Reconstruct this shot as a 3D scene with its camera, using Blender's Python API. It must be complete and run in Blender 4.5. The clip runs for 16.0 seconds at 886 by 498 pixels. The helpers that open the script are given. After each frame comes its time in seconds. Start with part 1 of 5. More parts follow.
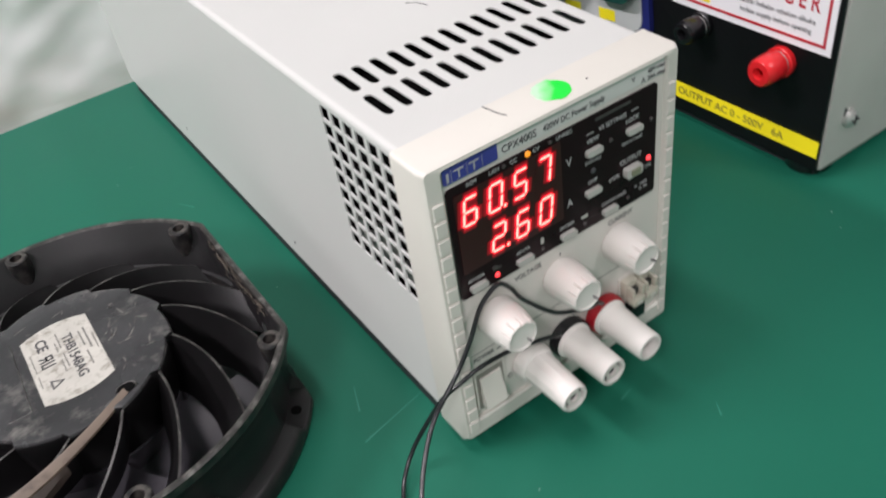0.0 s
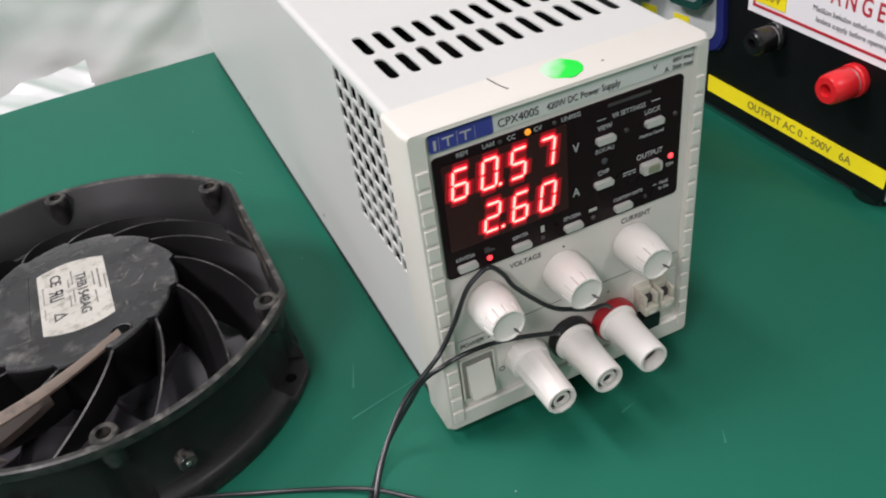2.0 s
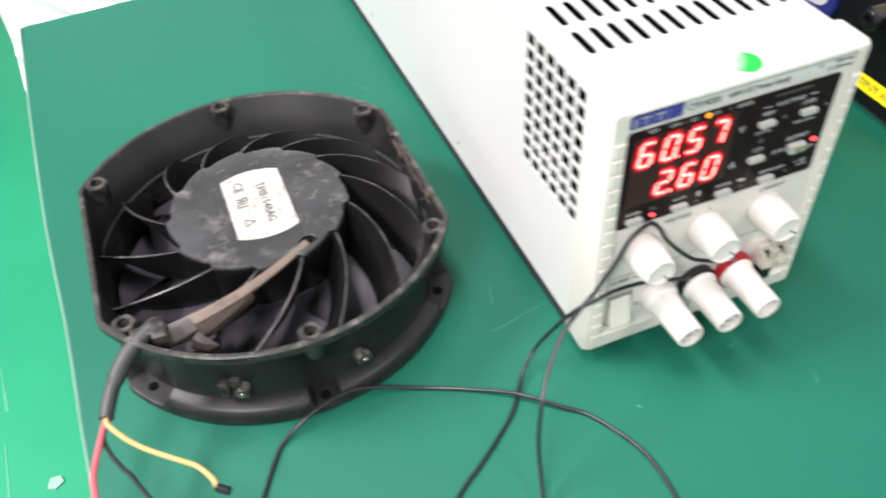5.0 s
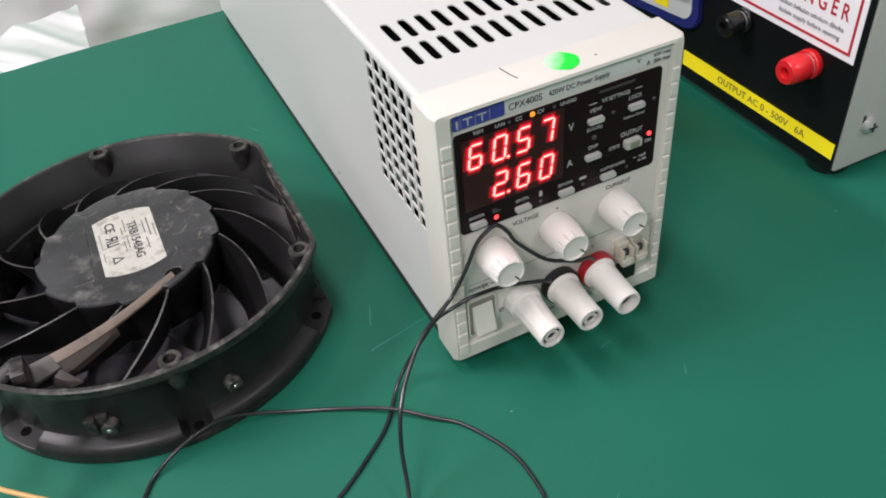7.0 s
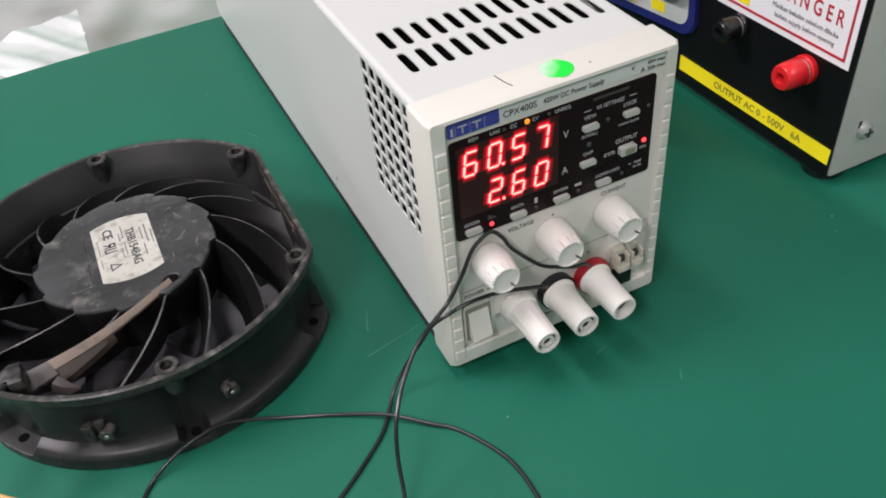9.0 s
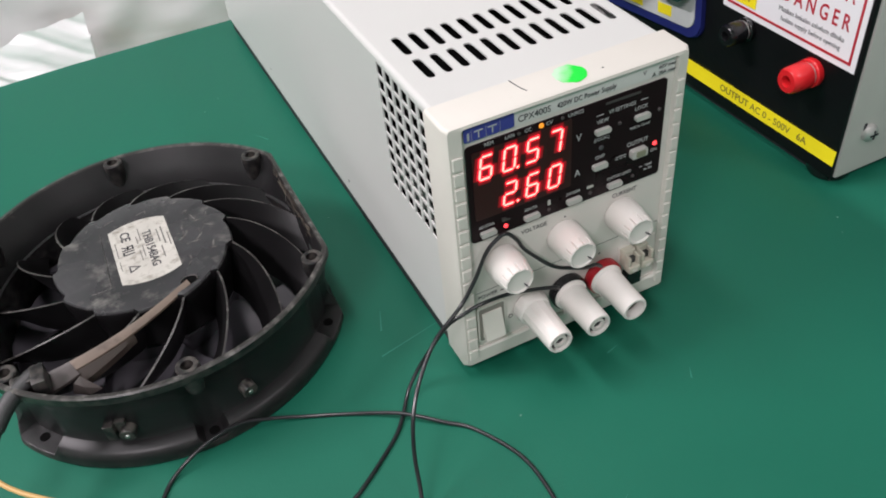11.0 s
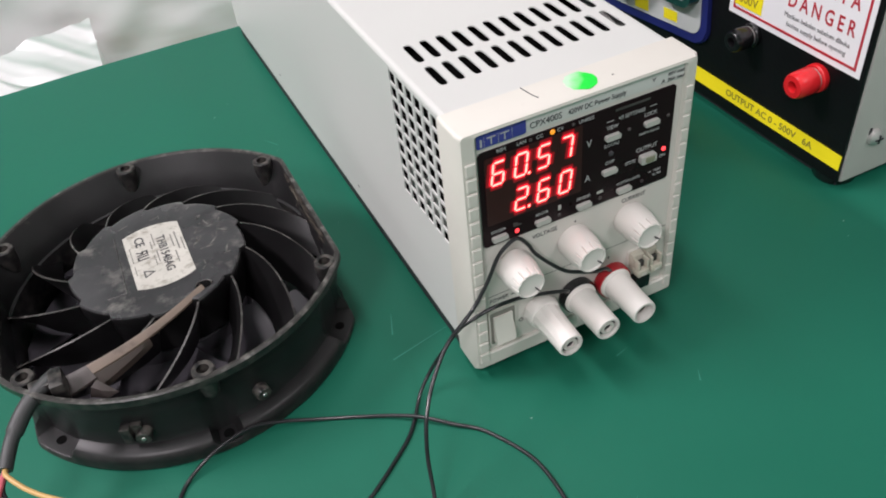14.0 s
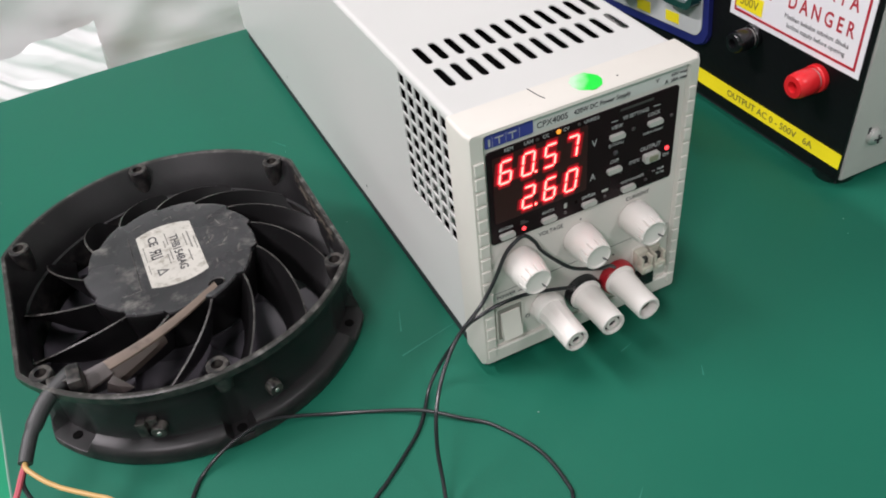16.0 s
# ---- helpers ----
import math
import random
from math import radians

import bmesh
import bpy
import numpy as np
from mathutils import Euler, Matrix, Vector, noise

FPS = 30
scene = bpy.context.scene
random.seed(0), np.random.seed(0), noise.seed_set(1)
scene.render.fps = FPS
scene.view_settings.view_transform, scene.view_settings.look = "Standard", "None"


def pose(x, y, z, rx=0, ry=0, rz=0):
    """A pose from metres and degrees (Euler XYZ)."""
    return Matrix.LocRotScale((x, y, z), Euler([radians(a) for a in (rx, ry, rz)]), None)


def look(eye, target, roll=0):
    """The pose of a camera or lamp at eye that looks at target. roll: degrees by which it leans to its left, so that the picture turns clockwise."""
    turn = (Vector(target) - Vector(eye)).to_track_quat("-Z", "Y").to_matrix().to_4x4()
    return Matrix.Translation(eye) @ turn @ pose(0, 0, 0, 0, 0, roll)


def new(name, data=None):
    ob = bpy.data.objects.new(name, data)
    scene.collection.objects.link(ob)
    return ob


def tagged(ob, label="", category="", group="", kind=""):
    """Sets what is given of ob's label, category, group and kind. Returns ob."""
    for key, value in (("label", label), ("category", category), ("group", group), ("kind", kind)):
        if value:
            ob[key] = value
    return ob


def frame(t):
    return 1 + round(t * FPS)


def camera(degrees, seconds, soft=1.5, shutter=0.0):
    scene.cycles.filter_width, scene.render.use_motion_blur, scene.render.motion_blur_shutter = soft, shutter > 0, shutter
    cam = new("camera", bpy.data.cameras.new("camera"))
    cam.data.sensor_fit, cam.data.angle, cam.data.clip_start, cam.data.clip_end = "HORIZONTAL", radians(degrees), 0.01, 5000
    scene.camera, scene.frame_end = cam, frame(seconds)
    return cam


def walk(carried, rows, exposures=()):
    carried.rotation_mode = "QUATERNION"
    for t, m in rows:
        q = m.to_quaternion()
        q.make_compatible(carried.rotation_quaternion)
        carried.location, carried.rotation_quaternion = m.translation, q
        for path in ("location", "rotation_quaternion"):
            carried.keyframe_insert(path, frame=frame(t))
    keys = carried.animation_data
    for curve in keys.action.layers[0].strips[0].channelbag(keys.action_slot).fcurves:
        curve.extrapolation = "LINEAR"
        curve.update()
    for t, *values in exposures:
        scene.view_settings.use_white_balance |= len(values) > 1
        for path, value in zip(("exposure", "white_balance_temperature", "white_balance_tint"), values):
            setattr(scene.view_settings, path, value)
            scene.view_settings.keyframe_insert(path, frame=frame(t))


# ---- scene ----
cam = camera(55.5, 16.0, soft=1.9, shutter=0.4)
PATH = [
    (0, (-0.0920, -0.1769, 0.2684), (0.6460, 1.1721, -1.0106), -9.7),
    (0.2, (-0.0758, -0.1764, 0.2616), (0.6151, 1.2423, -0.9672), -9.6),
    (0.5, (-0.0683, -0.1811, 0.2508), (0.5588, 1.3101, -0.9253), -9.9),
    (1, (-0.0641, -0.1833, 0.2376), (0.5240, 1.3299, -0.9305), -9.7),
    (1.5, (-0.0607, -0.1914, 0.2450), (0.5183, 1.3136, -0.9380), -9.3),
    (2, (-0.0631, -0.1939, 0.2478), (0.4831, 1.2926, -0.9736), -8.2),
    (2.3, (-0.0760, -0.1898, 0.2550), (0.4359, 1.2629, -1.0208), -6.7),
    (2.5, (-0.0923, -0.1786, 0.2674), (0.3778, 1.2267, -1.0758), -5.9),
    (2.7, (-0.1249, -0.1567, 0.2827), (0.3439, 1.2116, -1.0986), -3.7),
    (3, (-0.1574, -0.1311, 0.2982), (0.2558, 1.1886, -1.1466), -2.3),
    (3.5, (-0.1625, -0.1254, 0.2904), (0.2474, 1.1504, -1.1943), -0.1),
    (4, (-0.1623, -0.1364, 0.2967), (0.2637, 1.1245, -1.1962), 0.3),
    (4.5, (-0.1595, -0.1533, 0.2979), (0.2826, 1.1330, -1.1684), -1.0),
    (4.8, (-0.1471, -0.1729, 0.2968), (0.3169, 1.1430, -1.1361), -2.1),
    (5, (-0.1278, -0.1891, 0.2984), (0.3432, 1.1339, -1.1256), -3.4),
    (5.2, (-0.1059, -0.2064, 0.2960), (0.3742, 1.1388, -1.1042), -4.6),
    (5.6, (-0.0912, -0.2212, 0.2885), (0.4560, 1.1570, -1.0530), -5.7),
    (7.3, (-0.0892, -0.2238, 0.2859), (0.4730, 1.1626, -1.0415), -6.0),
    (7.5, (-0.0880, -0.2247, 0.2863), (0.4749, 1.1620, -1.0404), -5.9),
    (8, (-0.0875, -0.2236, 0.2863), (0.4754, 1.1641, -1.0394), -6.0),
    (10.5, (-0.0921, -0.2242, 0.2912), (0.4680, 1.1690, -1.0300), -6.3),
    (11, (-0.0948, -0.2252, 0.2927), (0.4664, 1.1663, -1.0297), -6.3),
    (11.5, (-0.0977, -0.2296, 0.2978), (0.4633, 1.1624, -1.0242), -6.3),
    (12, (-0.1008, -0.2334, 0.3012), (0.4611, 1.1594, -1.0196), -6.3),
    (12.5, (-0.1057, -0.2327, 0.3032), (0.4544, 1.1614, -1.0169), -6.4),
    (13, (-0.1085, -0.2304, 0.3025), (0.4515, 1.1657, -1.0156), -6.5),
    (13.5, (-0.1060, -0.2270, 0.3002), (0.4537, 1.1682, -1.0190), -6.4),
    (14, (-0.0996, -0.2262, 0.2965), (0.4606, 1.1713, -1.0200), -6.5),
    (14.5, (-0.0962, -0.2277, 0.2961), (0.4647, 1.1701, -1.0197), -6.4),
    (15, (-0.0990, -0.2280, 0.2975), (0.4610, 1.1700, -1.0185), -6.6),
    (15.5, (-0.1026, -0.2301, 0.2995), (0.4576, 1.1694, -1.0149), -6.6),
    (16, (-0.1053, -0.2313, 0.3006), (0.4547, 1.1696, -1.0123), -6.7),
]
walk(cam, [(t, look(eye, target, roll)) for t, eye, target, roll in PATH],
     exposures=[(0.0, 0.08), (2.5, 0.06), (3.0, 0.18), (3.4, 0.70), (4.5, 0.82), (5.0, 1.0), (5.3, 0.80), (6.6, 0.16), (7.6, 0.12), (8.2, 0.06), (16.0, 0.08)])

# ---- light ----
world = bpy.data.worlds.new("world")
scene.world = world
world.use_nodes = True
world.node_tree.nodes["Background"].inputs[0].default_value = (0.9, 0.97, 1.0, 1)
world.node_tree.nodes["Background"].inputs[1].default_value = 0.25


def tube_lamp(name, x, y, z, sx, sy, watts):
    lamp = bpy.data.lights.new(name, "AREA")
    lamp.shape, lamp.size, lamp.size_y, lamp.energy = "RECTANGLE", sx, sy, watts
    lamp.color = (1.0, 0.91, 0.965)
    ob = new(name, lamp)
    ob.matrix_world = pose(x, y, z)
    return tagged(ob, "white fluorescent tube lamp under the ceiling", "lamp", kind="structure")


CEIL = 2.0
FLOOR = -0.76
for lx, ly, sx, sy, watts in ((-1.65, 0.8, 0.18, 0.9, 60), (-1.4, -1.3, 0.4, 0.9, 49), (-0.30, 0.15, 0.22, 0.9, 16), (0.9, -1.4, 0.22, 0.9, 15)):
    tube_lamp("ceiling_lamp", lx, ly, CEIL - 0.09, sx, sy, watts)

# ---- materials ----


def material(name, base, rough=0.5, metal=0.0, var=0.08, scale=30.0, bump=0.0, bump_scale=300.0, dirt=None, dirt_scale=25.0, dirt_at=0.62, dirt_soft=0.08, rough_var=0.1, coat=0.0, spec=0.5, wear=None):
    m = bpy.data.materials.new(name)
    m.use_nodes = True
    nt = m.node_tree
    b = nt.nodes["Principled BSDF"]
    co = nt.nodes.new("ShaderNodeTexCoord")

    def noise_node(s, detail):
        n = nt.nodes.new("ShaderNodeTexNoise")
        n.inputs["Scale"].default_value, n.inputs["Detail"].default_value = s, detail
        nt.links.new(co.outputs["Object"], n.inputs["Vector"])
        return n

    def mix(fac, a, c):
        x = nt.nodes.new("ShaderNodeMix")
        x.data_type = "RGBA"
        nt.links.new(fac, x.inputs[0])
        for socket, v in ((x.inputs[6], a), (x.inputs[7], c)):
            if isinstance(v, tuple):
                socket.default_value = (*v, 1)
            else:
                nt.links.new(v, socket)
        return x.outputs[2]

    n1 = noise_node(scale, 6)
    colour = mix(n1.outputs["Fac"], tuple(max(0, c * (1 - 2 * var)) for c in base), tuple(min(1, c * (1 + 2 * var)) for c in base))
    if dirt:
        n2 = noise_node(dirt_scale, 9)
        n2.inputs["Roughness"].default_value = 0.65
        ramp = nt.nodes.new("ShaderNodeMapRange")
        ramp.inputs[1].default_value, ramp.inputs[2].default_value = dirt_at, dirt_at + dirt_soft
        nt.links.new(n2.outputs["Fac"], ramp.inputs[0])
        colour = mix(ramp.outputs[0], colour, dirt)
    if wear:
        geo = nt.nodes.new("ShaderNodeNewGeometry")
        n4 = noise_node(260, 6)
        edge = nt.nodes.new("ShaderNodeMapRange")
        edge.inputs[1].default_value, edge.inputs[2].default_value = 0.53, 0.62
        nt.links.new(geo.outputs["Pointiness"], edge.inputs[0])
        patch = nt.nodes.new("ShaderNodeMapRange")
        patch.inputs[1].default_value, patch.inputs[2].default_value = 0.40, 0.60
        nt.links.new(n4.outputs["Fac"], patch.inputs[0])
        both = nt.nodes.new("ShaderNodeMath")
        both.operation = "MULTIPLY"
        nt.links.new(edge.outputs[0], both.inputs[0])
        nt.links.new(patch.outputs[0], both.inputs[1])
        colour = mix(both.outputs[0], colour, wear)
    nt.links.new(colour, b.inputs["Base Color"])
    b.inputs["Metallic"].default_value = metal
    b.inputs["Specular IOR Level"].default_value = spec
    b.inputs["Coat Weight"].default_value = coat
    rr = nt.nodes.new("ShaderNodeMapRange")
    rr.inputs[3].default_value, rr.inputs[4].default_value = max(0.02, rough - rough_var), min(1, rough + rough_var)
    nt.links.new(n1.outputs["Fac"], rr.inputs[0])
    nt.links.new(rr.outputs[0], b.inputs["Roughness"])
    if bump:
        n3 = noise_node(bump_scale, 4)
        bp = nt.nodes.new("ShaderNodeBump")
        bp.inputs["Strength"].default_value, bp.inputs["Distance"].default_value = bump, 0.0006
        nt.links.new(n3.outputs["Fac"], bp.inputs["Height"])
        nt.links.new(bp.outputs[0], b.inputs["Normal"])
    return m


def glowing(name, base, emit, strength):
    m = material(name, base, 0.3)
    b = m.node_tree.nodes["Principled BSDF"]
    b.inputs["Emission Color"].default_value = (*emit, 1)
    b.inputs["Emission Strength"].default_value = strength
    return m


M_MAT = material("green_rubber_mat", (0.0074, 0.114, 0.070), 0.5, var=0.05, scale=9, bump=0.10, bump_scale=900, dirt=(0.05, 0.22, 0.16), dirt_scale=55, dirt_at=0.74, dirt_soft=0.1, spec=0.30)
M_MATEDGE = material("mat_edge", (0.17, 0.28, 0.225), 0.6)
M_WOOD = material("wood_board", (0.44, 0.31, 0.20), 0.6, var=0.15, scale=14, bump=0.3)
M_FLOOR = material("green_floor_paint", (0.018, 0.285, 0.145), 0.38, var=0.07, scale=3, dirt=(0.12, 0.40, 0.25), dirt_scale=7, dirt_at=0.70, dirt_soft=0.12)
M_COVER = material("ivory_cover_paint", (0.578, 0.578, 0.556), 0.42, var=0.02, scale=12, bump=0.15, bump_scale=1400, dirt=(0.50, 0.48, 0.44), dirt_scale=35, dirt_at=0.72, dirt_soft=0.1)
M_BEZEL = material("ivory_plastic", (0.628, 0.602, 0.548), 0.45, var=0.03, scale=30, bump=0.1, dirt=(0.42, 0.38, 0.32), dirt_scale=90, dirt_at=0.68, dirt_soft=0.12)
M_PLATE = material("light_grey_plate", (0.630, 0.600, 0.556), 0.4, var=0.03, scale=40, dirt=(0.40, 0.38, 0.35), dirt_scale=70, dirt_at=0.70, dirt_soft=0.1)
M_WHITE = material("white_plastic", (0.695, 0.665, 0.625), 0.5, var=0.02, scale=60, dirt=(0.42, 0.39, 0.34), dirt_scale=160, dirt_at=0.70, dirt_soft=0.1)
M_BUTTON = material("grey_button", (0.46, 0.45, 0.42), 0.4, var=0.03, scale=90)
M_PANEL = material("black_gloss_panel", (0.013, 0.0045, 0.0065), 0.3, var=0.1, scale=20, spec=0.15)
M_INK = material("dark_ink", (0.05, 0.05, 0.055), 0.6)
M_PRINT = material("grey_print", (0.42, 0.42, 0.42), 0.5)
M_BLUE = material("blue_badge", (0.045, 0.05, 0.27), 0.4, var=0.04)
M_STRIP = material("silver_label", (0.600, 0.600, 0.576), 0.4, var=0.03)
M_GREENDOT = material("green_sticker", (0.02, 0.70, 0.06), 0.4, var=0.05, scale=200)
# whitish glare on the sticker's left, painted in as a noisy pale ramp
nt = M_GREENDOT.node_tree
glare_co, glare_dot, glare_noise, glare_sum, glare_range, glare_mix = [nt.nodes.new("ShaderNode" + k) for k in ("TexCoord", "VectorMath", "TexNoise", "Math", "MapRange", "Mix")]
glare_dot.operation, glare_dot.inputs[1].default_value = "DOT_PRODUCT", (0.78, -0.63, 0.0)
glare_noise.inputs["Scale"].default_value, glare_noise.inputs["Detail"].default_value = 260, 8
glare_sum.operation, glare_sum.inputs[2].default_value = "MULTIPLY_ADD", 0.0
glare_sum.inputs[1].default_value = 0.006
glare_range.inputs[1].default_value, glare_range.inputs[2].default_value = 0.0385, 0.0440
glare_mix.data_type = "RGBA"
glare_mix.inputs[6].default_value = (0.50, 0.72, 0.52, 1)
glare_b = nt.nodes["Principled BSDF"]
for a, b in ((glare_co.outputs["Object"], glare_dot.inputs[0]), (glare_co.outputs["Object"], glare_noise.inputs["Vector"]), (glare_noise.outputs["Fac"], glare_sum.inputs[0]),
             (glare_dot.outputs["Value"], glare_sum.inputs[2]), (glare_sum.outputs[0], glare_range.inputs[0]), (glare_range.outputs[0], glare_mix.inputs[0]),
             (glare_b.inputs["Base Color"].links[0].from_socket, glare_mix.inputs[7]), (glare_mix.outputs[2], glare_b.inputs["Base Color"])):
    nt.links.new(a, b)
# near-black without sheen: paints the shade down in holes and vents
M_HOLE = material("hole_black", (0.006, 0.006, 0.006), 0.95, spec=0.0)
M_DARK = material("dark_inside", (0.020, 0.020, 0.024), 0.6)
M_METAL = material("zinc_metal", (0.55, 0.54, 0.52), 0.32, 1.0, var=0.08, scale=80)
M_SCREW = material("bright_zinc", (0.55, 0.54, 0.52), 0.34, 0.6, var=0.05, scale=200)
M_RED = material("red_plastic", (0.62, 0.015, 0.02), 0.3, var=0.04)
M_DKRED = material("dark_red_collar", (0.35, 0.012, 0.02), 0.35, var=0.05)
M_BLACK = material("black_plastic", (0.007, 0.007, 0.008), 0.22, var=0.1, scale=60)
M_CABLE = material("black_cable", (0.012, 0.012, 0.014), 0.32, var=0.1)
M_SLEEVE = material("grey_black_sleeve", (0.035, 0.036, 0.036), 0.5, var=0.2, scale=120)
M_FAN = material("black_fan_plastic", (0.009, 0.0085, 0.009), 0.33, var=0.25, scale=50, bump=0.2, bump_scale=500, dirt=(0.075, 0.066, 0.057), dirt_scale=85, dirt_at=0.62, dirt_soft=0.16, rough_var=0.14, wear=(0.12, 0.108, 0.094))
M_FANP = material("black_fan_part", (0.0105, 0.0100, 0.0106), 0.42, var=0.25, scale=50, bump=0.06, bump_scale=500, spec=0.4, dirt=(0.06, 0.054, 0.047), dirt_scale=120, dirt_at=0.67, dirt_soft=0.16, wear=(0.10, 0.09, 0.08))
M_VANE = material("black_vane", (0.0065, 0.0062, 0.0066), 0.40, var=0.25, scale=50, dirt=(0.05, 0.046, 0.04), dirt_scale=140, dirt_at=0.69, dirt_soft=0.12, spec=0.25)
M_HUB = material("dusty_fan_hub", (0.045, 0.044, 0.046), 0.28, var=0.35, scale=26, bump=0.25, bump_scale=260, dirt=(0.19, 0.182, 0.168), dirt_scale=75, dirt_at=0.53, dirt_soft=0.26, rough_var=0.14)
M_ROTOR = material("purple_grey_rotor", (0.042, 0.039, 0.046), 0.45, var=0.2, scale=30)
M_EDGE = material("worn_black_edge", (0.030, 0.028, 0.026), 0.4, var=0.3, scale=90, dirt=(0.15, 0.144, 0.132), dirt_scale=150, dirt_at=0.50, dirt_soft=0.2)
M_WORN = material("worn_dust", (0.15, 0.125, 0.097), 0.8, var=0.3, scale=200, bump=0.5)
M_SCUFF = material("dried_dirt", (0.10, 0.096, 0.088), 0.75, var=0.35, scale=150)
M_TAPEDK = material("brown_tape_side", (0.045, 0.034, 0.028), 0.5, var=0.25, scale=70)
M_TAPEGREY = material("grey_brown_tape", (0.075, 0.062, 0.058), 0.4, var=0.25, scale=80)
M_TAPE = material("brown_tape", (0.155, 0.116, 0.088), 0.5, var=0.2, scale=60, dirt=(0.07, 0.05, 0.04), dirt_scale=90, dirt_at=0.55, dirt_soft=0.15)
M_FADED = material("faded_print", (0.15, 0.145, 0.135), 0.6, var=0.3, scale=300)
M_STICKER = material("cream_sticker", (0.47, 0.455, 0.41), 0.45, var=0.16, scale=60, dirt=(0.22, 0.205, 0.17), dirt_scale=170, dirt_at=0.51, dirt_soft=0.16)
M_YELLOWWIRE = material("yellow_wire", (0.50, 0.31, 0.11), 0.5)
M_REDWIRE = material("red_wire", (0.45, 0.085, 0.11), 0.5)
M_BOXBLACK = material("black_front_panel", (0.004, 0.004, 0.005), 0.5, var=0.2, scale=25, bump=0.2, dirt=(0.02, 0.02, 0.021), dirt_scale=60, dirt_at=0.70, spec=0.25)
M_BOXGREY = material("grey_metal_case", (0.50, 0.49, 0.46), 0.48, var=0.05, scale=40, bump=0.2, bump_scale=1500)
M_YELLOW = material("yellow_tape", (0.90, 0.76, 0.015), 0.4, var=0.04, scale=60)
M_SIGN = material("white_sign", (0.82, 0.81, 0.83), 0.35, var=0.02)
M_DIALFACE = material("grey_dial_face", (0.52, 0.54, 0.53), 0.35, var=0.04, scale=50)
M_SIGNRED = material("sign_red", (0.45, 0.02, 0.035), 0.4)
M_BLUEBOX = material("blue_housing", (0.014, 0.018, 0.13), 0.4, var=0.08)
M_GREENRIM = material("dark_green_rim", (0.012, 0.055, 0.045), 0.25)
M_CARTON = material("white_carton", (0.86, 0.86, 0.85), 0.6, var=0.05, scale=6)
M_PINK = material("pink_carton", (0.62, 0.25, 0.20), 0.6, var=0.1, scale=9)
M_BIN = material("grey_bin", (0.30, 0.30, 0.31), 0.5)
M_WALL = material("wall_paint", (0.62, 0.63, 0.62), 0.7, var=0.03, scale=2)
M_SEG = glowing("red_led_segment", (0.3, 0.01, 0.01), (1.0, 0.080, 0.066), 10.0)
# inner ring round each bar: bloom painted as emission
M_HALO = glowing("red_halo_glow", (0.2, 0.005, 0.01), (1.0, 0.006, 0.03), 0.95)
# red window, its slight emission painting in spilled segment light
M_WINDOW = glowing("dark_red_window_glow", (0.022, 0.002, 0.004), (1.0, 0.004, 0.025), 0.005)
# outer, weaker ring of the painted bloom
M_GLOW = glowing("faint_halo_glow", (0.08, 0.003, 0.006), (1.0, 0.004, 0.025), 0.16)
M_LEDR = glowing("red_led", (0.3, 0.01, 0.01), (1.0, 0.05, 0.06), 2.2)
M_LEDO = glowing("orange_led", (0.4, 0.15, 0.01), (1.0, 0.33, 0.02), 0.9)
M_LEDX = material("unlit_led", (0.06, 0.05, 0.05), 0.3)

M_FILM = bpy.data.materials.new("clear_wrap_film")
M_FILM.use_nodes = True
nt = M_FILM.node_tree
nt.nodes.clear()
out = nt.nodes.new("ShaderNodeOutputMaterial")
mx = nt.nodes.new("ShaderNodeMixShader")
tr = nt.nodes.new("ShaderNodeBsdfTransparent")
gl = nt.nodes.new("ShaderNodeBsdfPrincipled")
gl.inputs["Base Color"].default_value = (0.94, 0.925, 0.925, 1)
gl.inputs["Roughness"].default_value = 0.24
gl.inputs["Specular IOR Level"].default_value = 0.7
co = nt.nodes.new("ShaderNodeTexCoord")
mp = nt.nodes.new("ShaderNodeMapping")
mp.inputs["Scale"].default_value = (1.6, 2.0, 4.5)
mp.inputs["Rotation"].default_value = (0.0, 0.35, 0.0)
nz = nt.nodes.new("ShaderNodeTexNoise")
nz.inputs["Scale"].default_value, nz.inputs["Detail"].default_value, nz.inputs["Distortion"].default_value = 1.6, 3, 0.4
bp = nt.nodes.new("ShaderNodeBump")
bp.inputs["Strength"].default_value, bp.inputs["Distance"].default_value = 0.5, 0.018
nt.links.new(co.outputs["Object"], mp.inputs["Vector"])
nt.links.new(mp.outputs[0], nz.inputs["Vector"])
nt.links.new(nz.outputs["Fac"], bp.inputs["Height"])
nt.links.new(bp.outputs[0], gl.inputs["Normal"])
mx.inputs[0].default_value = 0.85
nt.links.new(tr.outputs[0], mx.inputs[1])
nt.links.new(gl.outputs[0], mx.inputs[2])
nt.links.new(mx.outputs[0], out.inputs[0])

# ---- mesh helpers ----


def part(name, bm, mat, parent=None, label="", sharp=35.0):
    bmesh.ops.recalc_face_normals(bm, faces=bm.faces)
    for f in bm.faces:
        f.smooth = True
    for e in bm.edges:
        e.smooth = len(e.link_faces) == 2 and e.calc_face_angle(0.0) < radians(sharp)
    me = bpy.data.meshes.new(name)
    bm.to_mesh(me)
    bm.free()
    me.materials.append(mat)
    ob = new(name, me)
    if parent:
        ob.parent = parent
    if label:
        ob["label"] = label
    return ob


def thing(name, label, category, loc=(0, 0, 0), rz=0.0, group="", kind=""):
    ob = new(name)
    ob.empty_display_size = 0.02
    ob.matrix_world = pose(*loc, 0, 0, rz)
    return tagged(ob, label, category, group, kind)


